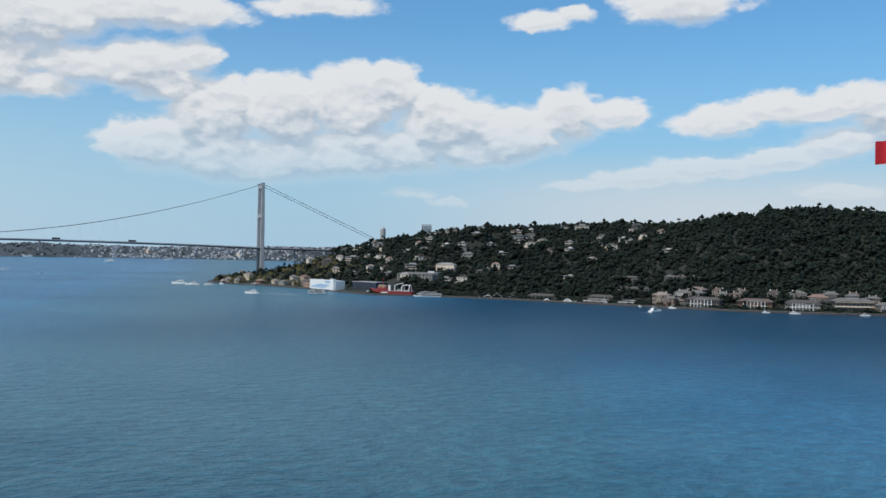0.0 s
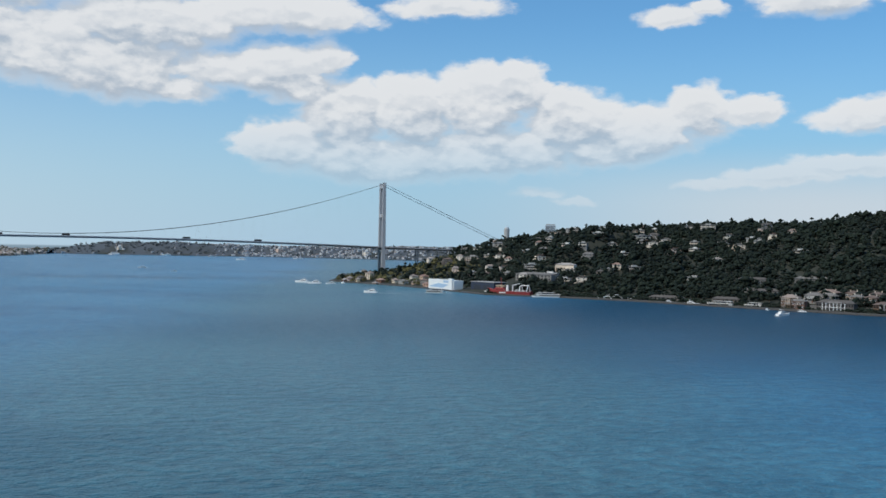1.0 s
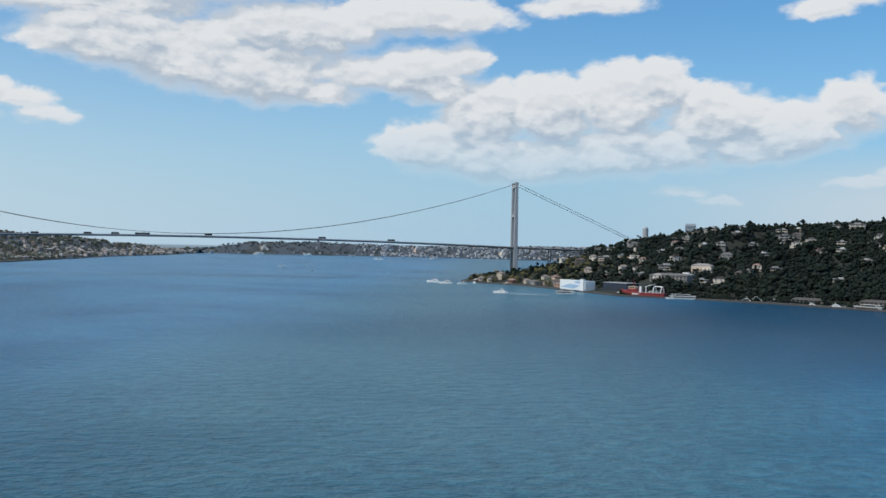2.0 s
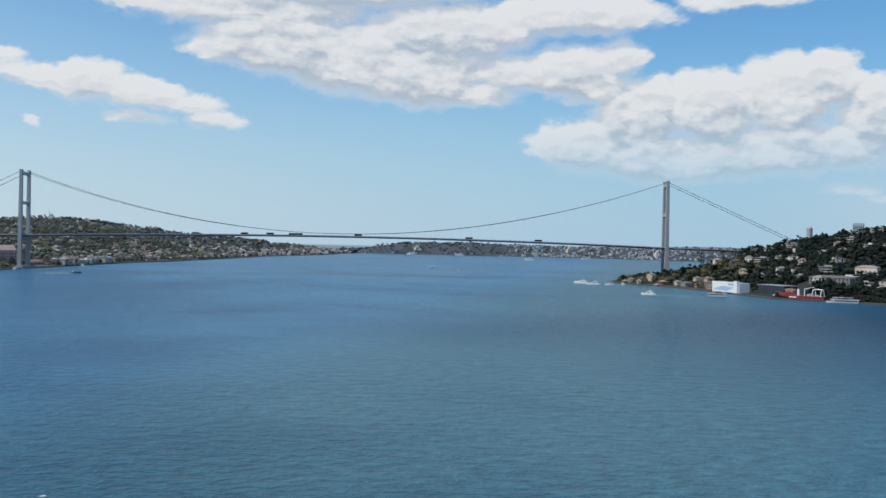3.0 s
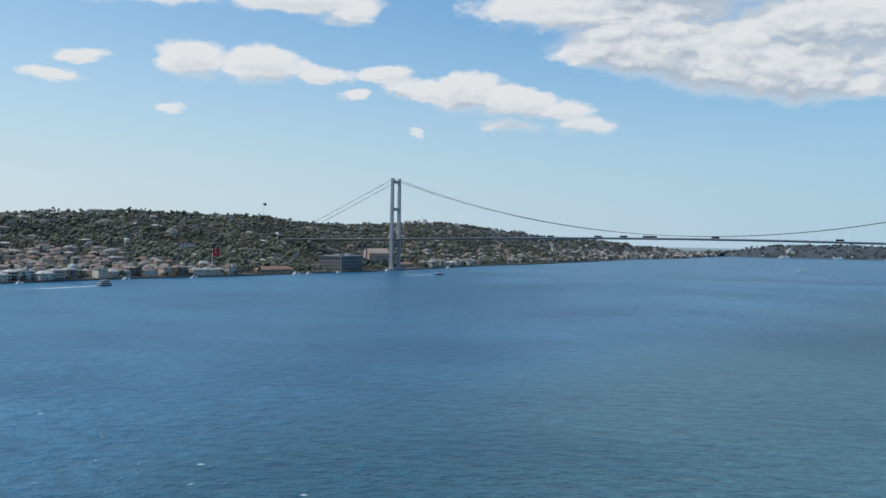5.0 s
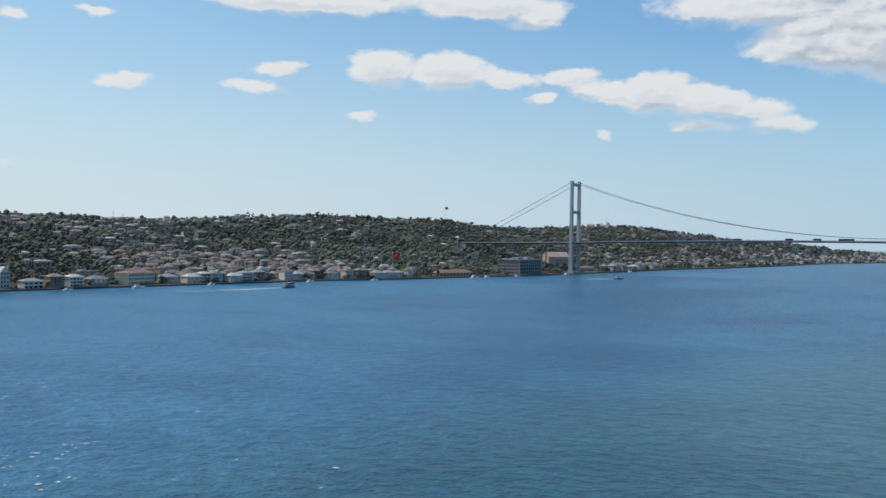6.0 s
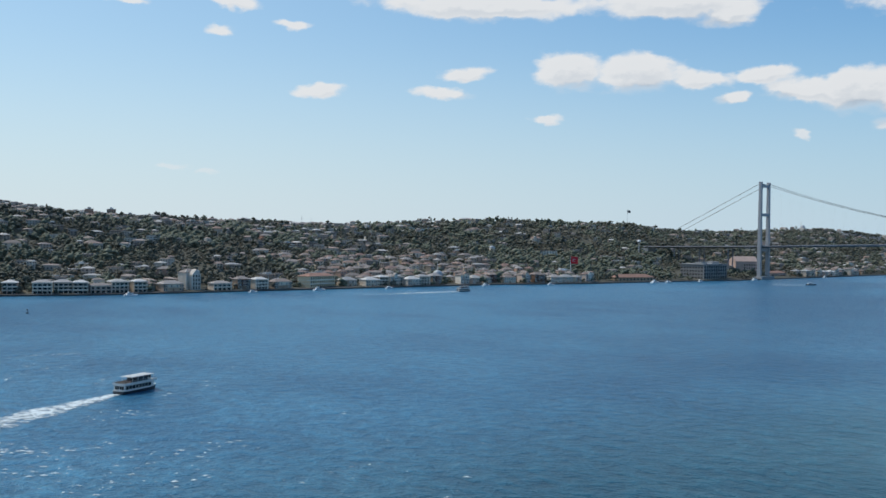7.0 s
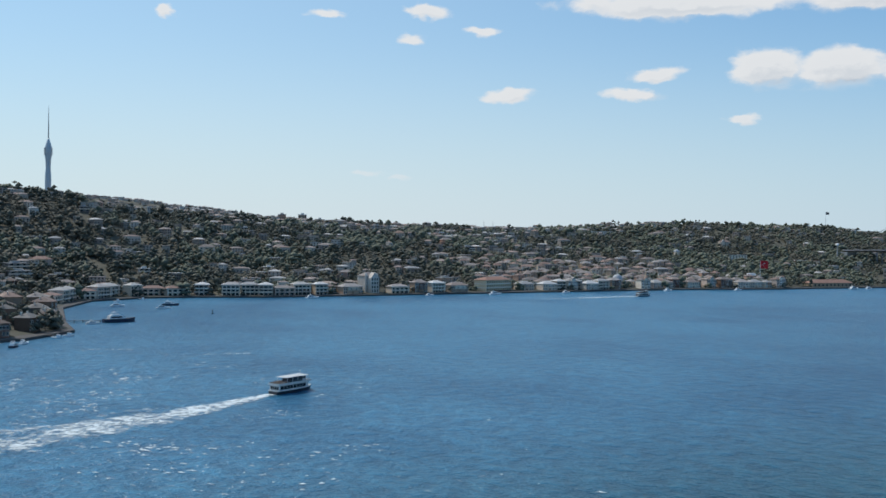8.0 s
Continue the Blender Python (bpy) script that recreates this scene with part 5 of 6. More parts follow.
def wake(at, length, near, far, label, bend=0.0, gain=1.0, tail=0.0):
    """Torn foam on the water behind a boat: starts at the origin and trails to -x."""
    nx, ny = 70, 9
    verts, froth = [], []
    for i in range(nx):
        u = i / (nx - 1)
        w = near + (far - near) * u
        for j in range(ny):
            v = j / (ny - 1) * 2 - 1
            verts.append((-u * length, v * w / 2 + bend * u * u * length, 0.14 + 0.05 * math.sin(i * 1.9 + j * 2.3)))
            froth.append((gain * (1 - u) ** 0.8 * 0.75 * (1 - tail * u) + tail * u * (1 - u ** 6)) * (1 - abs(v) ** 2.5) + (0.14 * (abs(v) > 0.55) * (abs(v) < 0.95)))
    faces = [(i * ny + j, i * ny + j + 1, (i + 1) * ny + j + 1, (i + 1) * ny + j) for i in range(nx - 1) for j in range(ny - 1)]
    ob = skin("wake", verts, faces, [M["foam"]], kind="stuff", label=label, category="foam")
    a = ob.data.attributes.new("froth", "FLOAT", "POINT")
    a.data.foreach_set("value", froth)
    ob.matrix_basis = at
    return ob


def whitecaps():
    """White flecks round the old wake: broken crests, and sun glitter shaped as foam."""
    g = random.Random(5)
    verts, faces, froth = [], [], []
    for _ in range(4200):
        x, y = g.gauss(-85, 85), g.gauss(-1520, 62)
        if smooth_noise(x, y, 22, 31) < 0.05 + 0.35 * g.random() or shore_side(x, y) > -12 or math.hypot(x - 255, y + 1625) < 180:
            continue
        l, w, a = 0.25 + g.random() ** 2 * 1.6, g.uniform(0.15, 0.5), g.uniform(-0.5, 0.5) + 0.95
        c, s, k = math.cos(a), math.sin(a), len(verts)
        for p, q, h in ((-1, 0, 0.03), (-0.4, -1, 0.05), (0.6, -0.8, 0.05), (1, 0.1, 0.03), (0.3, 1, 0.04), (-0.5, 0.7, 0.04), (0, 0, 0.30)):
            verts.append((x + p * l * c - q * w * s, y + p * l * s + q * w * c, h + 0.08))
            froth.append(0.66 if h > 0.2 else 0.45)
        faces += [(k + j, k + (j + 1) % 6, k + 6) for j in range(6)]
    ob = skin("whitecaps", verts, faces, [M["foam"]], kind="stuff", label="small white crests and added sun glints on the blue water", category="foam")
    a = ob.data.attributes.new("froth", "FLOAT", "POINT")
    a.data.foreach_set("value", froth)


def shore_side(x, y):
    """Distance inland from the eastern shoreline; below zero on the water."""
    return float(land_height(x, y, True)[1])


def red_ship(at):
    b = thing("survey_ship", "red-hulled working ship with pale superstructure moored at the quay", "ship", "", at)
    l = 60.0
    part("hull", Shape().rings(hull_rows(l, 13, 5.2, 0.75, 2.0, 0.8)), M["red"], b, "bright red hull")
    part("boot_top", Shape().rings([[(x * 1.001, y * 1.015, z) for x, y, z in (r[1], r[4])] + [(x, y * 1.015, z + 0.7) for x, y, z in (r[4], r[1])] for r in hull_rows(l, 13, 5.2, 0.75, 2.0, 0.8)]), M["dark"], b)
    part("foredeck_house", Shape().box(4, 19, -5, 5, 5.3, 7.9).box(6, 17.5, -4.6, 4.6, 7.9, 10.0), M["red"], b)
    part("bridge_house", Shape().box(7.5, 16.5, -4.4, 4.4, 10.0, 12.2).box(7, 17.2, -5.4, 5.4, 12.2, 12.5), M["cream"], b, "pale wheelhouse")
    part("bridge_glass", Shape().box(16.5, 16.56, -4, 4, 10.7, 11.7).box(9, 16, -4.45, -4.4, 10.7, 11.7).box(9, 16, 4.4, 4.45, 10.7, 11.7), M["glass"], b)
    for x in (6.5, 10.0, 13.5):
        part("porthole_row", Shape().box(x, x + 1.6, -5.05, -5.0, 6.5, 7.6).box(x, x + 1.6, 5.0, 5.05, 6.5, 7.6), M["glass"], b)
    part("mast", Shape().tube((11, 0, 12.5), (11, 0, 22), 0.45, 0.15).box(10.8, 11.2, -2.4, 2.4, 16, 16.3).box(10.8, 11.2, -1.6, 1.6, 19, 19.3), M["red"], b)
    part("funnel", Shape().rings([[(1.0, -1.4, 5.3), (4.0, -1.4, 5.3), (4.0, 1.4, 5.3), (1.0, 1.4, 5.3)], [(1.3, -1.1, 13), (3.4, -1.1, 13), (3.4, 1.1, 13), (1.3, 1.1, 13)]]), M["white"], b)
    part("crane", Shape().tube((-6, 3, 5.3), (-6, 3, 13.5), 0.7, 0.55).tube((-6, 3, 13.2), (-17, 1, 16), 0.45, 0.25), M["white"], b, "white deck crane")
    frame_ = Shape()
    arc = [(-26 + 0.0, -5 * math.cos(t), 5.3 + 8 * math.sin(t)) for t in np.linspace(0, math.pi, 9)]
    for p, q in zip(arc[:-1], arc[1:]):
        frame_.tube(p, q, 0.55, 0.55, 6)
        frame_.tube((p[0] + 10, p[1], p[2]), (q[0] + 10, q[1], q[2]), 0.55, 0.55, 6)
    frame_.tube((-26, 0, 13.3), (-16, 0, 13.3), 0.5, 0.5, 6)
    part("stern_gantry", frame_, M["white"], b, "white arched stern gantry")
    part("deck_cargo", Shape().box(-14, -8, -4, 0, 5.3, 7.9).box(-22, -16, -4, 2, 5.3, 7.0).box(-13, -9, 1, 4.5, 5.3, 6.9), M["concrete"], b)
    part("hull_lettering", Shape().box(2, 11, -6.56, -6.5, 3.0, 4.3).box(2, 11, 6.5, 6.56, 3.0, 4.3), M["white"], b, "white bars of lettering")
    part("railing", railing(-29, 4, 6.2, 5.2, 2.0, 1.1), M["white"], b)


def heading(dx, dy):
    return math.degrees(math.atan2(dy, dx))


def make_vessels():
    tour_boat(pose(-88, -1435.5, 0, 0, 0, heading(-0.36, 0.93)))
    wake(pose(-85, -1446, 0, 0, 0, heading(-0.36, 0.93) + 11), 175, 5, 62, "white foaming wake trailing behind the passenger boat", 0.30, 1.05, 0.46)
    wake(pose(-72, -1482, 0, 0, 0, heading(-0.30, 0.95) + 6), 150, 22, 70, "broken foam spreading from an old wake", 0.12, 0.25, 0.26)
    wake(pose(-215, -1395, 0, 0, 0, heading(0.30, 0.95)), 45, 5, 9, "thin line of foam off the eastern point", 0.0, 0.75, 0.2)
    wake(pose(-262, -1440, 0, 0, 0, heading(0.45, 0.9)), 40, 5, 8, "thin line of foam off the eastern point", 0.1, 0.75, 0.2)
    whitecaps()
    red_ship(pose(604, -496, 0, 0, 0, heading(-51, 46)))
    # moored along the western quay
    tour_boat(pose(637, -540, 0, 0, 0, heading(-32, 15)), 36, 8, "white", "large white two-decked tour boat moored at the quay")
    tour_boat(pose(519, -456, 0, 0, 0, heading(30, -12)), 26, 6, "white", "pale tour boat lying off the western quay")
    for x, y, l, a in ((697, -582, 19, 150), (709, -596, 22, -40), (720, -606, 15, 140)):
        motor_yacht(pose(x, y, 0, 0, 0, a), l, "white motor yacht moored at the western quay")
    tour_boat(pose(776, -716, 0, 0, 0, heading(25, -30)), 34, 8, "white", "long white tour boat moored below the woods")
    tour_boat(pose(799, -744, 0, 0, 0, heading(20, -28)), 24, 6, "white", "white tour boat moored below the woods")
    motor_yacht(pose(895, -900, 0, 0, 0, -40), 11, "white motor yacht moored by the mansions")
    motor_yacht(pose(760, -855, 0, 0, 0, heading(18, 6)), 18, "white motor yacht under way on dark water")
    wake(pose(753, -857, 0, 0, 0, heading(18, 6)), 30, 3, 6, "short white wake of a motor yacht")
    for x, y, l, a in ((742, -660, 14, -55), (757, -684, 17, -52), (818, -800, 9, -50), (874, -882, 8, -44), (950, -938, 10, -28)):
        motor_yacht(pose(x, y, 0, 0, 0, a), l, "white motor yacht moored along the western waterfront")
    rowing_boat(pose(793, -775, 0, 0, 0, 80), "small sailing dinghy hull under way")
    motor_yacht(pose(585, -455, 0, 0, 0, 120), 16, "white motor yacht beside the red ship")
    # off the western cape
    motor_yacht(pose(386, -132, 0, 0, 0, 150), 24, "large white motor yacht off the cape")
    motor_yacht(pose(400, -172, 0, 0, 0, 160), 21, "large white motor yacht off the cape")
    motor_yacht(pose(424, -178, 0, 0, 0, 170), 15, "white motor yacht off the cape")
    motor_yacht(pose(447, -150, 0, 0, 0, 100), 13, "white motor yacht at the cape")
    motor_yacht(pose(435, -452, 0, 0, 0, heading(-50, 34)), 19, "white motor yacht speeding across the strait")
    wake(pose(443, -457, 0, 0, 0, heading(-50, 34)), 80, 6, 12, "long white wake of a fast motor yacht", 0.0, 1.7)
    # in the fairway
    for x, y, l, a in ((120, 656, 19, 185), (190, 390, 12, 200), (409, 1924, 34, 170), (661, 2375, 40, 185), (142, 2900, 40, 180), (-370, 2560, 40, 175), (-70, 2800, 46, 180), (330, 2600, 30, 10)):
        motor_yacht(pose(x, y, 0, 0, 0, a), l, "white boat far off in the fairway")
    wake(pose(133, 657, 0, 0, 0, 185), 55, 7, 9, "faint wake of a far boat", 0.0, 1.8)
    motor_yacht(pose(-387, -163, 0, 0, 0, heading(22, 21)), 15, "dark motor boat near the eastern tower", "navy")
    wake(pose(-394, -170, 0, 0, 0, heading(22, 21)), 60, 10, 17, "white wake near the eastern tower", 0.0, 2.6)
    tour_boat(pose(-537, -766, 0, 0, 0, heading(0.06, 1)), 20, 6, "navy", "dark-hulled passenger boat off the eastern shore")
    wake(pose(-538, -776, 0, 0, 0, heading(0.02, 1)), 170, 6, 16, "long thin wake off the eastern shore", 0.0, 1.7)
    # eastern bay
    motor_yacht(pose(-440, -1391, 0, 0, 0, heading(-0.1, 1)), 23, "long dark-hulled motor yacht moored off the point", "navy")
    for x, y, l, a, hull in ((-557, -1317, 13, 70, "white"), (-596, -1297, 15, 60, "navy"), (-600, -1342, 12, 80, "white"), (-430, -1412, 10, 100, "white"), (-303, -1490, 11, 150, "navy"), (-316, -1482, 9, 140, "white")):
        motor_yacht(pose(x, y, 0, 0, 0, a), l, "motor yacht moored in the eastern bay" if hull == "white" else "dark-hulled motor yacht moored in the eastern bay", hull)
    for x, y, a in ((-352, -1449, 55), (-342, -1458, 62), (-671, -1320, 60), (-690, -1290, 80)):
        rowing_boat(pose(x, y, 0, 0, 0, a))
    for x, y, a, l in ((-655, -1130, 85, 14), (-648, -990, 90, 11), (-640, -905, 85, 16), (-637, -800, 92, 12), (-622, -640, 95, 15), (-600, -530, 80, 12), (-560, -330, 85, 18), (-556, -300, 95, 15), (-553, -210, 90, 12), (-537, -60, 88, 16), (-525, 190, 90, 15)):
        motor_yacht(pose(x + 8, y, 0, 0, 0, a), l, "white motor yacht moored along the eastern quay")
    for x, y, turn, length in ((-447, -1414, 68, 24), (-352, -1462, 62, 14)):
        jetty = thing("jetty", "narrow timber jetty on dark piles off the eastern point", "jetty", "", pose(x, y, 0, 0, 0, turn))
        part("deck", Shape().box(-length / 2, length / 2, -1.4, 1.4, 1.0, 1.3), M["quay"], jetty)
        for k in range(5):
            for side in (-1.1, 1.1):
                px = -length / 2 + 0.6 + (length - 1.2) * k / 4
                part("pile", Shape().tube((px, side, -3), (px, side, 1.9), 0.2, 0.17, 7), M["wood_wall"], jetty)
    buoy = thing("buoy", "small dark buoy floating off the eastern shore", "buoy", at=pose(-485, -1304, 0))
    part("float", Shape().tube((0, 0, -0.5), (0, 0, 0.7), 1.2, 1.0, 10), M["dark"], buoy)
    part("topmark", Shape().tube((0, 0, 0.7), (0, 0, 2.8), 0.25, 0.12).box(-0.5, 0.5, -0.5, 0.5, 2.4, 3.0), M["dark"], buoy)


make_vessels()


# ---- landmark buildings ----
def pane_rows(parent, x0, x1, y, z0, step, floors, columns, w, h, name="window"):
    """Dark windows in rows on a wall that looks to -y, one object each."""
    key = Shape().box(-w / 2, w / 2, -0.06, 0.03, 0, h).mesh(name, [M["glass"]])
    for f in range(floors):
        for k in range(columns):
            part(name, key, None, parent, at=pose(x0 + (x1 - x0) * (k + 0.5) / columns, y, z0 + f * step))


def tv_tower():
    t = thing("television_tower", "tall pale grey television tower with a slim antenna on the ridge", "tower", at=pose(-3135, -772, 0))
    rows = []
    for z, r, tw in ((150, 12, 0), (205, 10, 0.1), (240, 11, 0.25), (262, 10.5, 0.4), (285, 8.5, 0.6), (310, 9.5, 0.8), (325, 12.5, 0.95), (345, 13.5, 1.1), (357, 10, 1.25), (370, 5.5, 1.35), (380, 2.6, 1.4)):
        rows.append([(r * (1 + 0.12 * math.cos(2 * (a + tw))) * math.cos(a + tw), r * (1 + 0.12 * math.cos(2 * (a + tw))) * math.sin(a + tw), z) for a in (2 * math.pi * k / 16 for k in range(16))])
    part("shaft", Shape().rings(rows), M["teal"], t, "twisting pale shaft with two swellings", smooth=True)
    part("antenna", Shape().tube((0, 0, 378), (0, 0, 420), 2.0, 1.6).tube((0, 0, 420), (0, 0, 455), 1.5, 1.1).tube((0, 0, 455), (0, 0, 484), 0.9, 0.4), M["steel"], t, "slim steel antenna")
    ring = Shape()
    for z in (327, 333, 339, 345):
        ring.tube((0, 0, z), (0, 0, z + 1.6), 13.9, 13.9, 16)
    part("gallery", ring, M["grey_roof"], t, "ringed viewing galleries")


def flag(name, label, x, y, pole, wide, high, turn, base=None, cloth_kind="red_cloth"):
    z = ground(x, y) if base is None else base
    f = thing(name, label, "flag", at=pose(x, y, z, 0, 0, turn))
    part("pole", Shape().tube((0, 0, -1), (0, 0, pole), 0.45, 0.2, 8).dome(0, 0, pole, 0.4, sides=8), M["white"], f)
    n, m, rows = 14, 6, []
    wave = lambda u: 0.10 * wide * math.sin(u * 7.5) * u
    front = [(0.2 + u * wide * 0.94, wave(u), pole - 0.6 - v * high - 0.10 * high * u * u) for v in (j / m for j in range(m + 1)) for u in (i / n for i in range(n + 1))]
    cloth = Shape()
    k = len(front)
    cloth.v = front + [(a, b + 0.06, c) for a, b, c in front]
    for j in range(m):
        for i in range(n):
            a = j * (n + 1) + i
            q = (a, a + 1, a + n + 2, a + n + 1)
            cloth.f += [q, tuple(p + k for p in q[::-1])]
    cloth.s = [0] * len(cloth.f)
    c = part("cloth", cloth, M[cloth_kind], f, "billowing flag cloth", smooth=True)
    disc = Shape()
    u0 = 0.42
    for a0, a1 in zip(np.linspace(0.6, 5.68, 13)[:-1], np.linspace(0.6, 5.68, 13)[1:]):
        quad = []
        for a, r in ((a0, 0.21), (a1, 0.21), (a1, 0.16), (a0, 0.16)):
            u, v = u0 + r * high / wide * math.cos(a), 0.5 + r * math.sin(a)
            quad.append((0.2 + u * wide * 0.94, wave(u), pole - 0.6 - v * high - 0.10 * high * u * u))
        disc.add([(p, q - 0.08, s) for p, q, s in quad] + [(p, q + 0.14, s) for p, q, s in quad], [(0, 1, 2, 3), (7, 6, 5, 4)])
    part("emblem", disc, M["white"], c, "white emblem")


def mosque(x, y, turn, size, label, minarets=1, z=None):
    b = thing("mosque", label, "mosque", at=pose(x, y, ground(x, y) if z is None else z, 0, 0, turn))
    k = size
    part("hall", Shape().box(-k, k, -k, k, -4, k * 0.9).box(-k * 0.8, k * 0.8, -k * 0.8, k * 0.8, k * 0.9, k * 1.15), M["white_wall"], b)
    part("dome", Shape().tube((0, 0, k * 1.15), (0, 0, k * 1.4), k * 0.78, k * 0.76, 16).dome(0, 0, k * 1.4, k * 0.76, k * 0.7, 16, 5), M["lead"], b, "pale lead dome")
    for sx, sy in ((-1, -1), (1, -1), (1, 1), (-1, 1)):
        part("corner_dome", Shape().dome(sx * k * 0.78, sy * k * 0.78, k * 1.0, k * 0.24, sides=10), M["lead"], b)
    for j in range(minarets):
        sx = (1, -1)[j]
        m = part("minaret", Shape().tube((sx * k * 1.25, k, -4), (sx * k * 1.25, k, k * 2.3), k * 0.11, k * 0.09, 10).tube((sx * k * 1.25, k, k * 2.42), (sx * k * 1.25, k, k * 2.9), k * 0.075, k * 0.07, 10), M["white_wall"], b)
        part("balcony", Shape().tube((sx * k * 1.25, k, k * 2.3), (sx * k * 1.25, k, k * 2.42), k * 0.12, k * 0.17, 10), M["white_wall"], m)
        part("spire", Shape().tube((sx * k * 1.25, k, k * 2.9), (sx * k * 1.25, k, k * 3.4), k * 0.08, k * 0.01, 10), M["lead"], m)
    pane_rows(b, -k, k, -k - 0.02, k * 0.2, 3.5, 1, 4, k * 0.16, k * 0.36)


def waterside_blocks():
    """The grey school block, the pink ruin, halls and the cream house on the eastern shore."""
    b = thing("school_block", "large grey concrete block by the water near the bridge", "building", at=pose(-566, -126, 2, 0, 0, 90))
    part("wall", Shape().box(-38, 38, 0, 42, -3, 24.0), M["shaded_wall"], b)
    part("roof", Shape().box(-39, 39, -1, 43, 24.0, 25.2).box(-30, -12, 8, 20, 25.2, 28.0).box(8, 30, 10, 22, 25.2, 28.6), M["grey_roof"], b, "pale flat roof")
    for k in range(11):
        part("pilaster", Shape().box(-38 + k * 7.5, -37 + k * 7.5, -0.9, -0.02, -3, 24.0), M["concrete"], b)
    pane_rows(b, -37, 38, -0.02, 1.9, 5.6, 4, 10, 4.2, 2.8)
    side = Shape().box(-0.06, 0.03, -1.3, 1.3, 0, 2.2).mesh("window", [M["glass"]])
    for f in range(4):
        for k in range(8):
            part("window", side, None, b, at=pose(-38.0, 3 + k * 5.2, 1.6 + 5.4 * f))
    p = thing("pink_mansion", "weathered pink stone mansion with a gabled roof beside the bridge", "building", at=pose(-612, 60, ground(-612, 60) - 1, 0, 0, 60))
    part("wall", Shape().box(-23, 23, -11, 11, -6, 20).box(-23.5, -8, -12, -11.003, -6, 15), M["pink"], p)
    part("roof", Shape().gable(46, 22, 20, 9), M["pink"], p)
    pane_rows(p, -7, 23, -11.02, 1.5, 5.4, 3, 6, 1.8, 2.8)
    h = thing("long_hall", "long low hall with a broad red tiled roof on the quay", "building", at=pose(-596.5, -324, 1.8, 0, 0, 76))
    part("wall", Shape().box(-36, 36, -9, 9, -3, 5.4), M["wall"], h)
    part("roof", Shape().hip(72, 18, 5.4, 4.6, 1.2), M["red_tile"], h, "broad red tiled roof")
    pane_rows(h, -35, 35, -9.02, 1.4, 4, 1, 10, 2.6, 2.6)
    h = thing("quay_hall", "low red-roofed hall beside the bridge tower", "building", at=pose(-575, 97, 1.8, 0, 0, 90))
    part("wall", Shape().box(-38, 38, -8, 8, -3, 7), M["pink"], h)
    part("roof", Shape().hip(76, 16, 7, 3.6, 1.0), M["red_tile"], h)
    pane_rows(h, -37, 37, -8.02, 1.4, 4, 1, 12, 2.6, 3)
    c = thing("cream_building", "broad cream building with a red tiled roof at the water's edge", "building", at=pose(-676, -874, 1.7, 0, 0, 103))
    part("wall", Shape().box(-24, 24, -9, 9, -3, 13.2), M["cream"], c)
    part("cornice", Shape().box(-24.3, 24.3, -9.3, 9.3, 4.2, 4.7).box(-24.3, 24.3, -9.3, 9.3, 8.6, 9.1), M["white"], c)
    part("roof", Shape().hip(48, 18, 13.2, 3.6, 0.9), M["red_tile"], c)
    part("terrace", Shape().box(-10, 18, -14, -9.3, -0.5, 1.2), M["quay"], c)
    pane_rows(c, -23, 23, -9.02, 1.3, 4.3, 3, 11, 1.7, 2.4)
    w = thing("gothic_mansion", "tall white gabled mansion with stepped turrets at the waterfront", "house", at=pose(-686, -1038, 1.7, 0, 0, 95))
    part("wall", Shape().box(-8.5, 8.5, -2, 12, -3, 19).box(-5.5, 5.5, -9, -2.003, -3, 17), M["pale_stone"], w)
    part("roof", Shape().hip(17, 14, 19, 4, 0.6), M["tile"], w).location.y = 5
    part("gable", Shape().add([(-5.5, -9.1, 17), (5.5, -9.1, 17), (0, -9.1, 23), (-5.5, -2.1, 17), (5.5, -2.1, 17), (0, -2.1, 23)], [(0, 1, 2), (5, 4, 3), (1, 4, 5, 2), (0, 2, 5, 3), (0, 3, 4, 1)]), M["pale_stone"], w)
    for x in (-7.6, 7.6):
        part("turret", Shape().box(x - 1.1, x + 1.1, -3.0, -0.8, 0, 20).rings([[(x - 1.3, -3.2, 20), (x + 1.3, -3.2, 20), (x + 1.3, -0.6, 20), (x - 1.3, -0.6, 20)], [(x - 0.1, -2.0, 22.4), (x + 0.1, -2.0, 22.4), (x + 0.1, -1.8, 22.4), (x - 0.1, -1.8, 22.4)]]), M["pale_stone"], w)
    pane_rows(w, -5.2, 5.2, -9.02, 1.5, 4.2, 4, 3, 1.6, 2.8)
    pane_rows(w, -8.2, -5.6, -2.02, 2.0, 4.6, 4, 2, 1.1, 2.6)
    pane_rows(w, 5.6, 8.2, -2.02, 2.0, 4.6, 4, 2, 1.1, 2.6)
    m = thing("hill_mansion", "pale gabled mansion with a terrace among trees on the hill", "building", at=pose(-930, -143, ground(-930, -143), 0, 0, 60))
    part("wall", Shape().box(-9, 9, -5, 5, -6, 7.5).box(-7, -1, -8, -5.003, -6, 9), M["white_wall"], m)
    part("roof", Shape().hip(18, 10, 7.5, 3.2), M["tile"], m)
    gable = Shape().gable(3, 6, 9, 2.8, 0.3)
    part("gable_roof", Shape().add([(y - 4, x - 6.5, z) for x, y, z in gable.v], gable.f), M["grey_roof"], m)
    part("terrace", Shape().box(12, 40, -9, -4, -8, 0.6), M["white_wall"], m, "long pale terrace wall")
    pane_rows(m, -0.5, 8.5, -5.02, 1.0, 3.4, 2, 3, 1.4, 1.9)


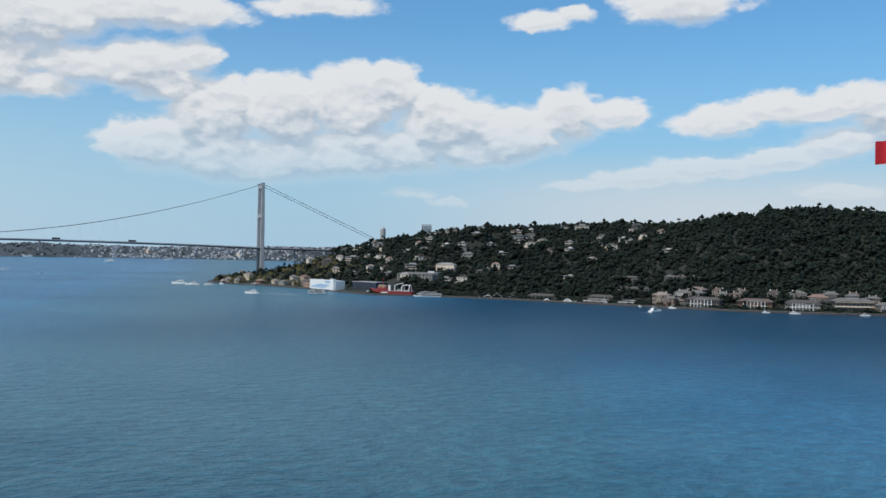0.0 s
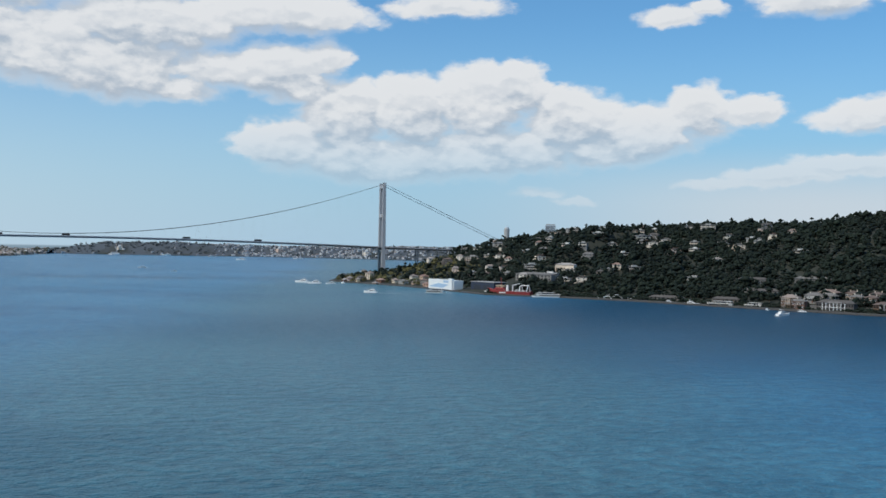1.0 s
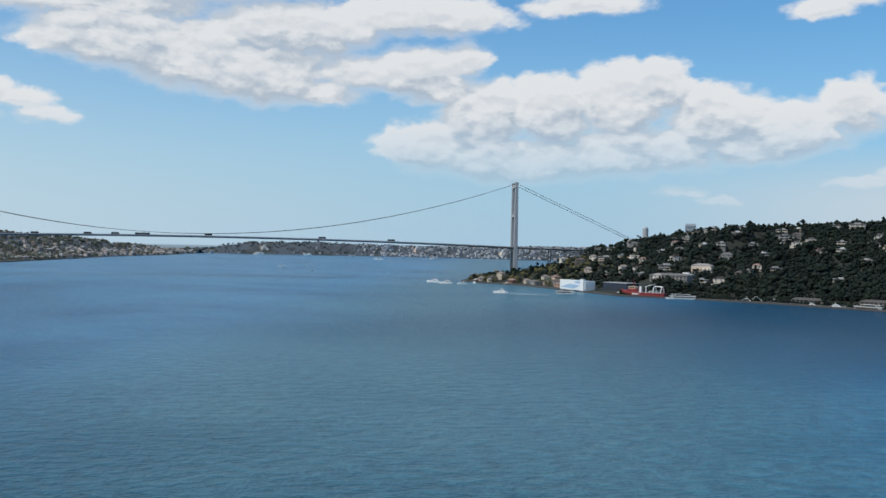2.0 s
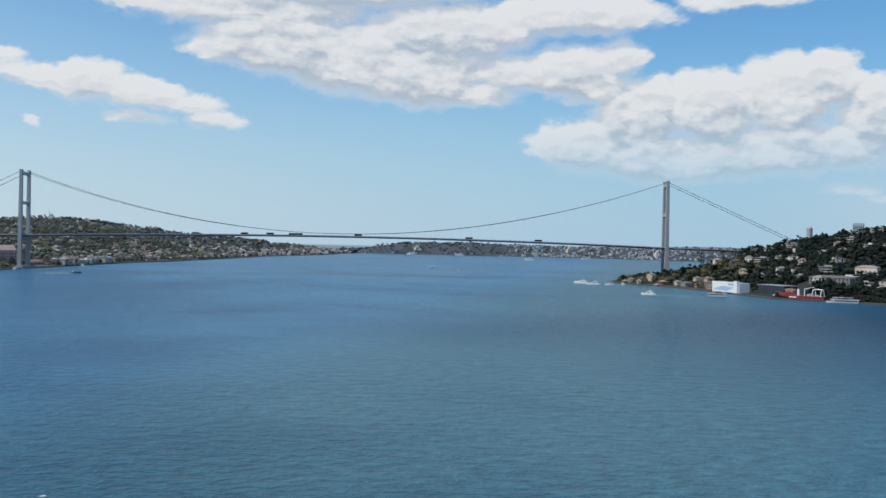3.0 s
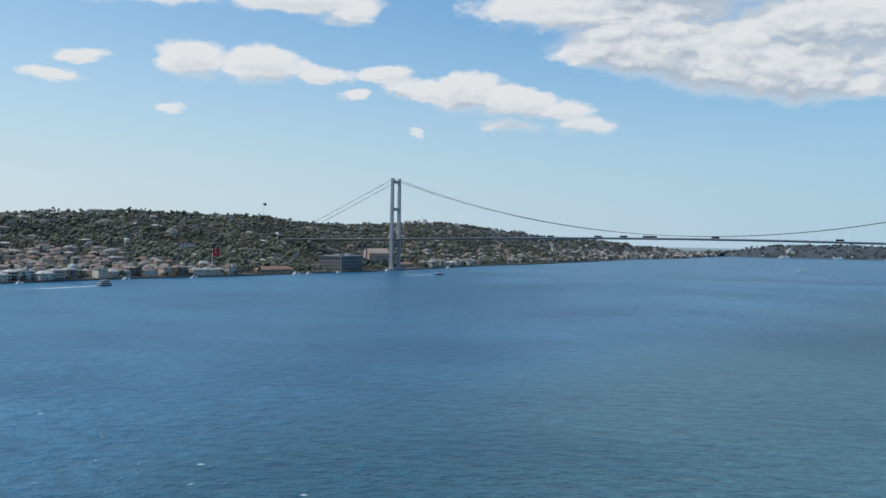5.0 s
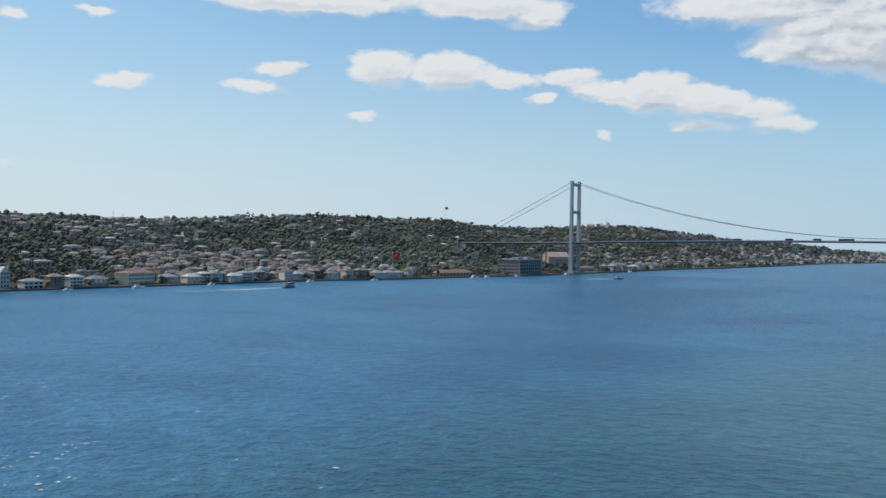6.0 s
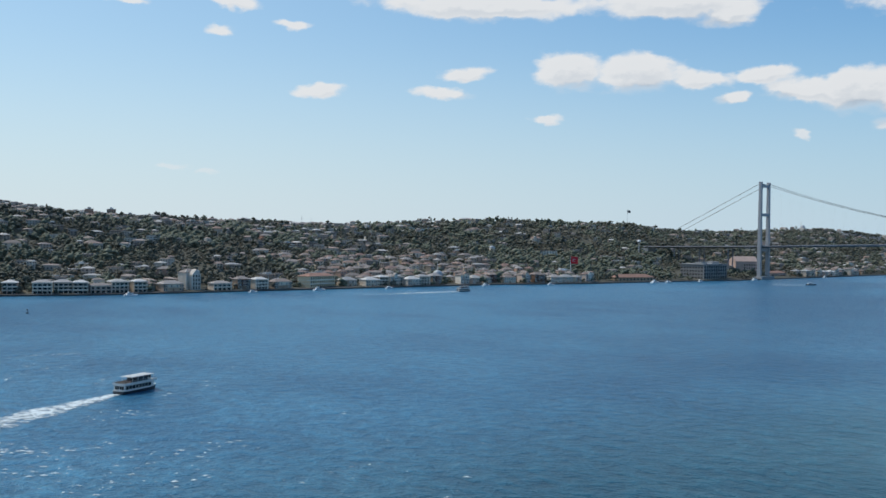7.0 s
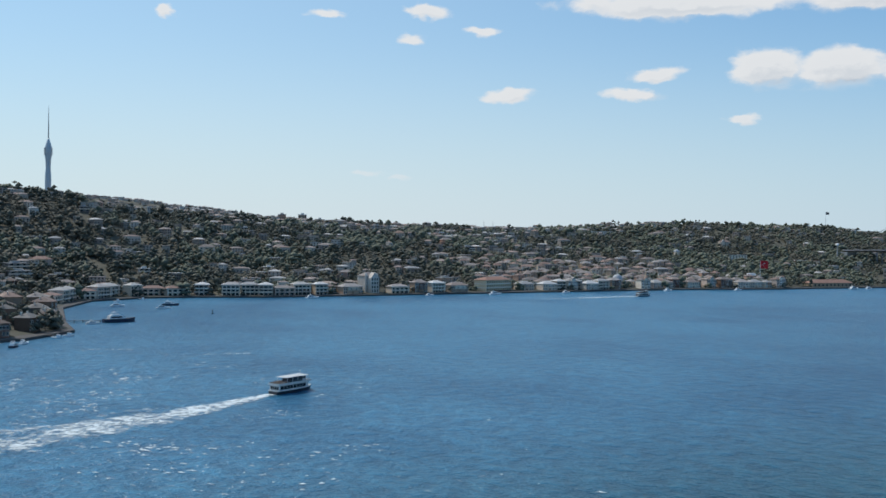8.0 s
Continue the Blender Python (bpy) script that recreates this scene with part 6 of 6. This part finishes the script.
def western_quay_buildings():
    a = heading(561 - 537, -421 + 334)
    b = thing("event_hall", "long white hoarding-clad event hall with blue printed panels", "building", at=pose(548, -366, 1.6, 0, 0, a))
    part("wall", Shape().box(-34, 34, 1, 16, -3, 13.0), M["white"], b)
    part("hoarding", Shape().box(-33.5, 24, 0.0, 0.9, 0.5, 13.6), M["white"], b, "white printed hoarding")
    part("blue_panel", Shape().add([(-33, -0.08, 3.0), (6, -0.08, 2.2), (22, -0.08, 7.0), (-6, -0.08, 8.2)], [(0, 1, 2, 3)]).add([(-33, -0.02, 3.0), (6, -0.02, 2.2), (22, -0.02, 7.0), (-6, -0.02, 8.2)], [(3, 2, 1, 0)]), M["blue"], b, "pale blue printed shape")
    part("blue_panel", Shape().box(8, 22, -0.08, -0.02, 9.4, 12.4), M["blue"], b)
    part("end_pylon", Shape().box(24.003, 33, -1.4, 2.0, 0.2, 15.5), M["white"], b, "white end pylon")
    part("plinth", Shape().box(-34, 34, -1.2, -0.1, -1, 0.5), M["navy"], b)
    n = thing("dark_shed", "dark navy stage shed beside the white hall", "building", at=pose(588, -432, 1.6, 0, 0, heading(20, -48)))
    part("wall", Shape().box(-24, 24, 0, 20, -3, 12.5), M["navy"], n)
    part("roof", Shape().box(-25, 25, -0.8, 21, 12.5, 13.2), M["grey_roof"], n)
    part("shutter", Shape().box(-18, -4, -0.12, -0.02, 0, 9).box(2, 16, -0.12, -0.02, 0, 9), M["dark"], n)
    for x, y, w, d, h, t, wall in ((506, -158, 14, 9, 4, -70, "wood_wall"), (494, -176, 9, 7, 3, -62, "wood_wall"), (522, -190, 12, 8, 5, -80, "wall"), (528, -222, 18, 9, 5, -76, "shaded_wall"), (541, -246, 10, 8, 3.5, -66, "pink"), (552, -266, 15, 9, 6, -60, "shaded_wall"), (468, -92, 13, 9, 5, -90, "pink"), (456, -112, 8, 6, 3, -78, "wood_wall"), (476, -126, 10, 8, 4, -84, "cream"), (548, -292, 12, 8, 4, -58, "wall"), (620, -330, 24, 10, 6, -60, "shaded_wall"), (660, -440, 54, 16, 8, -50, "shaded_wall"), (708, -424, 26, 14, 11, -38, "white_wall"), (742, -470, 16, 10, 6, -38, "shaded_wall"),
                                   (748, -640, 40, 8, 3.5, -50, "shaded_wall"), (838, -690, 40, 10, 4, -40, "shaded_wall"), (900, -700, 40, 12, 6, -40, "shaded_wall"), (860, -640, 36, 12, 5, -40, "shaded_wall"), (570, -300, 20, 10, 5, -65, "cream"), (790, -700, 30, 9, 4, -52, "shaded_wall")):
        q = thing("quayside_building", "low rendered building near the western quay", "building", "buildings by the western quay", pose(x, y, ground(x, y) - 0.5, 0, 0, t))
        part("wall", Shape().box(-w / 2, w / 2, -d / 2, d / 2, -6, h), M[wall], q)
        part("roof", Shape().hip(w, d, h, 2.4, 0.7), M["slate" if wall == "shaded_wall" else "tile"], q)
        pane_rows(q, -w / 2, w / 2, -d / 2 - 0.02, 1.2, 3.6, max(1, int(h / 4)), int(w / 5), 1.9, 2.1)


def column_mansion(x, y, turn, w, label, wall, cover):
    """A long two-storey waterside mansion with tall white columns and a jetty; its front looks to -y."""
    b = thing("column_mansion", label, "house", "mansions along the waterfront", pose(x, y, 1.7, 0, 0, turn))
    part("wall", Shape().box(-w / 2, w / 2, 0, 13, -3, 8.2).box(-w * 0.2, w * 0.2, -2.2, -0.003, -3, 8.2), M[wall], b)
    part("roof", Shape().hip(w, 13, 8.2, 3.0, 0.9), M[cover], b).location.y = 6.5
    part("porch_roof", Shape().hip(w * 0.42, 5, 8.25, 1.2, 0.4), M[cover], b).location.y = -0.6
    for k in range(7):
        cx = -w * 0.3 + w * 0.6 * k / 6
        part("column", Shape().tube((cx, -3.4, -0.5), (cx, -3.4, 7.4), 0.42, 0.36, 8).box(cx - 0.6, cx + 0.6, -4.0, -2.8, 7.4, 7.9), M["white"], b, "tall white column")
    part("balcony", Shape().box(-w * 0.34, w * 0.34, -4.4, -2.25, 3.7, 4.0), M["white"], b)
    part("jetty", Shape().box(-w / 2 - 2, w / 2 + 2, -12, -5, -1.5, 0.2).box(-w / 2 - 2, w / 2 + 2, -12.3, -12.003, -1.5, 0.6), M["quay"], b)
    pane_rows(b, -w / 2, -w * 0.22, -0.02, 0.8, 3.9, 2, 4, 1.7, 2.3)
    pane_rows(b, w * 0.22, w / 2, -0.02, 0.8, 3.9, 2, 4, 1.7, 2.3)
    part("lean_to", Shape().box(-w / 2 - 7, -w / 2 - 0.2, 1, 9, -3, 4.2).box(-w / 2 - 7.4, -w / 2 - 0.25, 0.6, 9.4, 4.2, 4.5), M[cover], b)


def hill_extras():
    for x, y, w, t in ((-1124, -263, 56, 78), (-845, -217, 34, 70), (-1080, -420, 30, 75)):
        b = thing("long_building", "long low pale building on the eastern ridge", "building", "buildings on the ridge", pose(x, y, ground(x, y), 0, 0, t))
        part("wall", Shape().box(-w / 2, w / 2, -7, 7, -6, 6.2), M["white_wall"], b)
        part("roof", Shape().box(-w / 2 - 0.6, w / 2 + 0.6, -7.6, 7.6, 6.2, 6.8), M["grey_roof"], b)
        pane_rows(b, -w / 2, w / 2, -7.02, 0.8, 3.0, 2, int(w / 5), 2.0, 1.8)
    for x, y, h, w in ((-1639, -628, 26, 17), (-1622, -596, 19, 20), (-1660, -665, 21, 16), (-1590, -520, 17, 22)):
        b = thing("apartment_tower", "grey apartment tower on the eastern skyline", "building", "apartment towers on the skyline", pose(x, y, ground(x, y) - 2, 0, 0, 60))
        part("wall", Shape().box(-w / 2, w / 2, -7, 7, -4, h), M["wall"], b)
        part("roof", Shape().box(-w / 2 - 0.5, w / 2 + 0.5, -7.5, 7.5, h, h + 0.9).box(-3, 3, -3, 3, h + 0.9, h + 4), M["grey_roof"], b)
        pane_rows(b, -w / 2, w / 2, -7.02, 2, 3.2, int(h / 3.4), 4, 2.0, 1.7)
    d = thing("domed_pavilion", "small white domed pavilion among hillside trees", "building", at=pose(-888, -316, ground(-888, -316)))
    part("drum", Shape().tube((0, 0, -4), (0, 0, 8), 5, 5, 14), M["white_wall"], d)
    part("dome", Shape().dome(0, 0, 8, 5.2, 4.0, 14), M["lead"], d)
    p = thing("park_pavilion", "long low pale pavilion with a flat roof among garden trees", "building", at=pose(-690, -376, ground(-690, -376), 0, 0, 80))
    part("wall", Shape().box(-18, 18, -5, 5, -5, 4.6), M["white_wall"], p)
    part("roof", Shape().box(-19, 19, -6.5, 6, 4.6, 5.1).box(-6, 6, -2, 3, 5.1, 7.4), M["white"], p)
    part("terrace", Shape().box(-22, 14, -14, -5.2, -6, -0.4), M["white_wall"], p, "pale terrace wall")
    pane_rows(p, -17, 17, -5.02, 0.8, 3.4, 1, 9, 2.2, 2.6)
    k = thing("radar_dome", "white radar dome on a short drum near the bridge's end", "dome", at=pose(-760, -54, ground(-760, -54)))
    part("drum", Shape().tube((0, 0, -4), (0, 0, 66 - ground(-760, -54) - 4), 1.3, 1.1, 12), M["concrete"], k)
    part("dome", Shape().dome(0, 0, 62 - ground(-760, -54), 3.4, 3.6, 14), M["white"], k)
    # the old mansions at the foot of the western woods
    # walls and roofs here take the shade-darkened tones
    column_mansion(847, -812, -57, 38, "long grey mansion with white columns at the western waterfront", "shaded_wall", "slate")
    column_mansion(884, -852, -50, 36, "brown mansion with white columns and a dark roof", "wood_wall", "slate")
    column_mansion(919, -884, -42, 34, "grey mansion with white columns beside a jetty", "shaded_wall", "slate")
    b = thing("boathouse_mansion", "pale grey waterside mansion with a wide hipped roof", "house", at=pose(964, -908, 1.7, 0, 0, -28))
    part("wall", Shape().box(-19, 19, 0, 15, -3, 11), M["shaded_wall"], b)
    part("gallery", Shape().box(-19.5, 19.5, -3, -0.003, 5.2, 5.6).box(-19.5, 19.5, -3, -2.8, 5.6, 6.5).box(-19.5, 19.5, -3, -0.003, 10.2, 10.6), M["white_wall"], b, "white gallery")
    part("roof", Shape().hip(38, 15, 11, 3.4, 2.2), M["slate"], b).location.y = 7.5
    part("lantern", Shape().box(-6, 6, 4, 11, 13.5, 16.4), M["shaded_wall"], b)
    part("lantern_roof", Shape().hip(12, 7, 16.4, 1.8, 1.0), M["slate"], b).location.y = 7.5
    pane_rows(b, -18, 18, -0.02, 1.0, 4.9, 2, 9, 1.9, 2.6)


def far_landmarks():
    b = thing("tower_block", "pale round-topped tower block on the distant ridge", "building", at=pose(1452, 2098, 60))
    part("wall", Shape().tube((0, 0, 0), (0, 0, 78), 11, 11, 14), M["concrete"], b)
    part("crown", Shape().tube((0, 0, 78), (0, 0, 84), 9, 6, 12).tube((0, 0, 84), (0, 0, 92), 0.5, 0.3, 6), M["lead"], b)
    b = thing("office_block", "blue-grey glazed office block behind the wooded ridge", "building", at=pose(1367, 1386, 60, 0, 0, -20))
    part("wall", Shape().box(-17, 17, -12, 12, 0, 78), M["teal"], b)
    part("roof", Shape().box(-15, 15, -10, 10, 78, 81), M["grey_roof"], b)
    pane_rows(b, -16, 16, -12.02, 44, 4, 8, 6, 4.6, 2.2)
    mosque(-672, -672, 98, 8.5, "small white waterside mosque with a pale dome", 1, 2.0)
    mosque(-990, 1140, 95, 8.5, "white hillside mosque with a slender minaret", 1)
    for x, y, k in ((-60, 3000, 10), (640, 2940, 12), (1010, 2760, 11)):
        mosque(x, y, 20, k, "great domed mosque far off on the city's ridge", 2)
    for x, y, h in ((-1400, -330, 26), (-1420, -290, 24)):
        m = thing("lattice_mast", "thin radio mast on the eastern ridge", "mast", "radio masts on the ridge", pose(x, y, ground(x, y)))
        part("shaft", Shape().tube((0, 0, -1), (0, 0, h), 0.8, 0.3, 4), M["steel"], m)
        part("crossarm", Shape().box(-1.6, 1.6, -0.15, 0.15, h * 0.8, h * 0.8 + 0.4), M["steel"], m)


tv_tower()
flag("shore_flag", "large red flag on a tall pole at the eastern shore", -655, -402, 36, 16, 11, 75, 2.5)
flag("hill_flag", "distant flag on a tall pole on the wooded hill", -1036, 322, 40, 7.5, 5.5, 20, None, "dark")
flag("ridge_flag", "huge red flag on a tall pole above the western woods", 1288, -672, 124, 48, 32, 135)
waterside_blocks()
western_quay_buildings()
hill_extras()
far_landmarks()


# ---- traffic on the bridge ----
def make_buses():
    r = random.Random(5)
    model = thing("bus", "dark long-distance bus crossing the bridge", "bus", "traffic on the bridge")
    part("body", Shape().rings([[(-6, -1.25, 0.5), (6, -1.25, 0.5), (6, 1.25, 0.5), (-6, 1.25, 0.5)], [(-6, -1.25, 2.9), (6, -1.25, 2.9), (6, 1.25, 2.9), (-6, 1.25, 2.9)], [(-5.8, -1.05, 3.3), (5.7, -1.05, 3.3), (5.7, 1.05, 3.3), (-5.8, 1.05, 3.3)]]), M["dark"], model)
    part("window_band", band(-5.6, 5.6, 1.26, 1.6, 2.6), M["glass"], model)
    for x in (-3.6, 3.8):
        for y in (-1.1, 1.1):
            part("wheel", Shape().tube((x, y - 0.15, 0.5), (x, y + 0.15, 0.5), 0.5, 0.5, 12), M["dark"], model)
    for x in (-248, -165, -118, -84, -70, 30, 215, 330, -330):
        y = r.choice((-9.5, -6, 6, 9.5))
        copy_thing(model, pose(x + MID, y, deck_height(x) + 0.12, 0, 0, 0 if y < 0 else 180))
    for o in (*model.children_recursive, model):
        bpy.data.objects.remove(o)


make_buses()
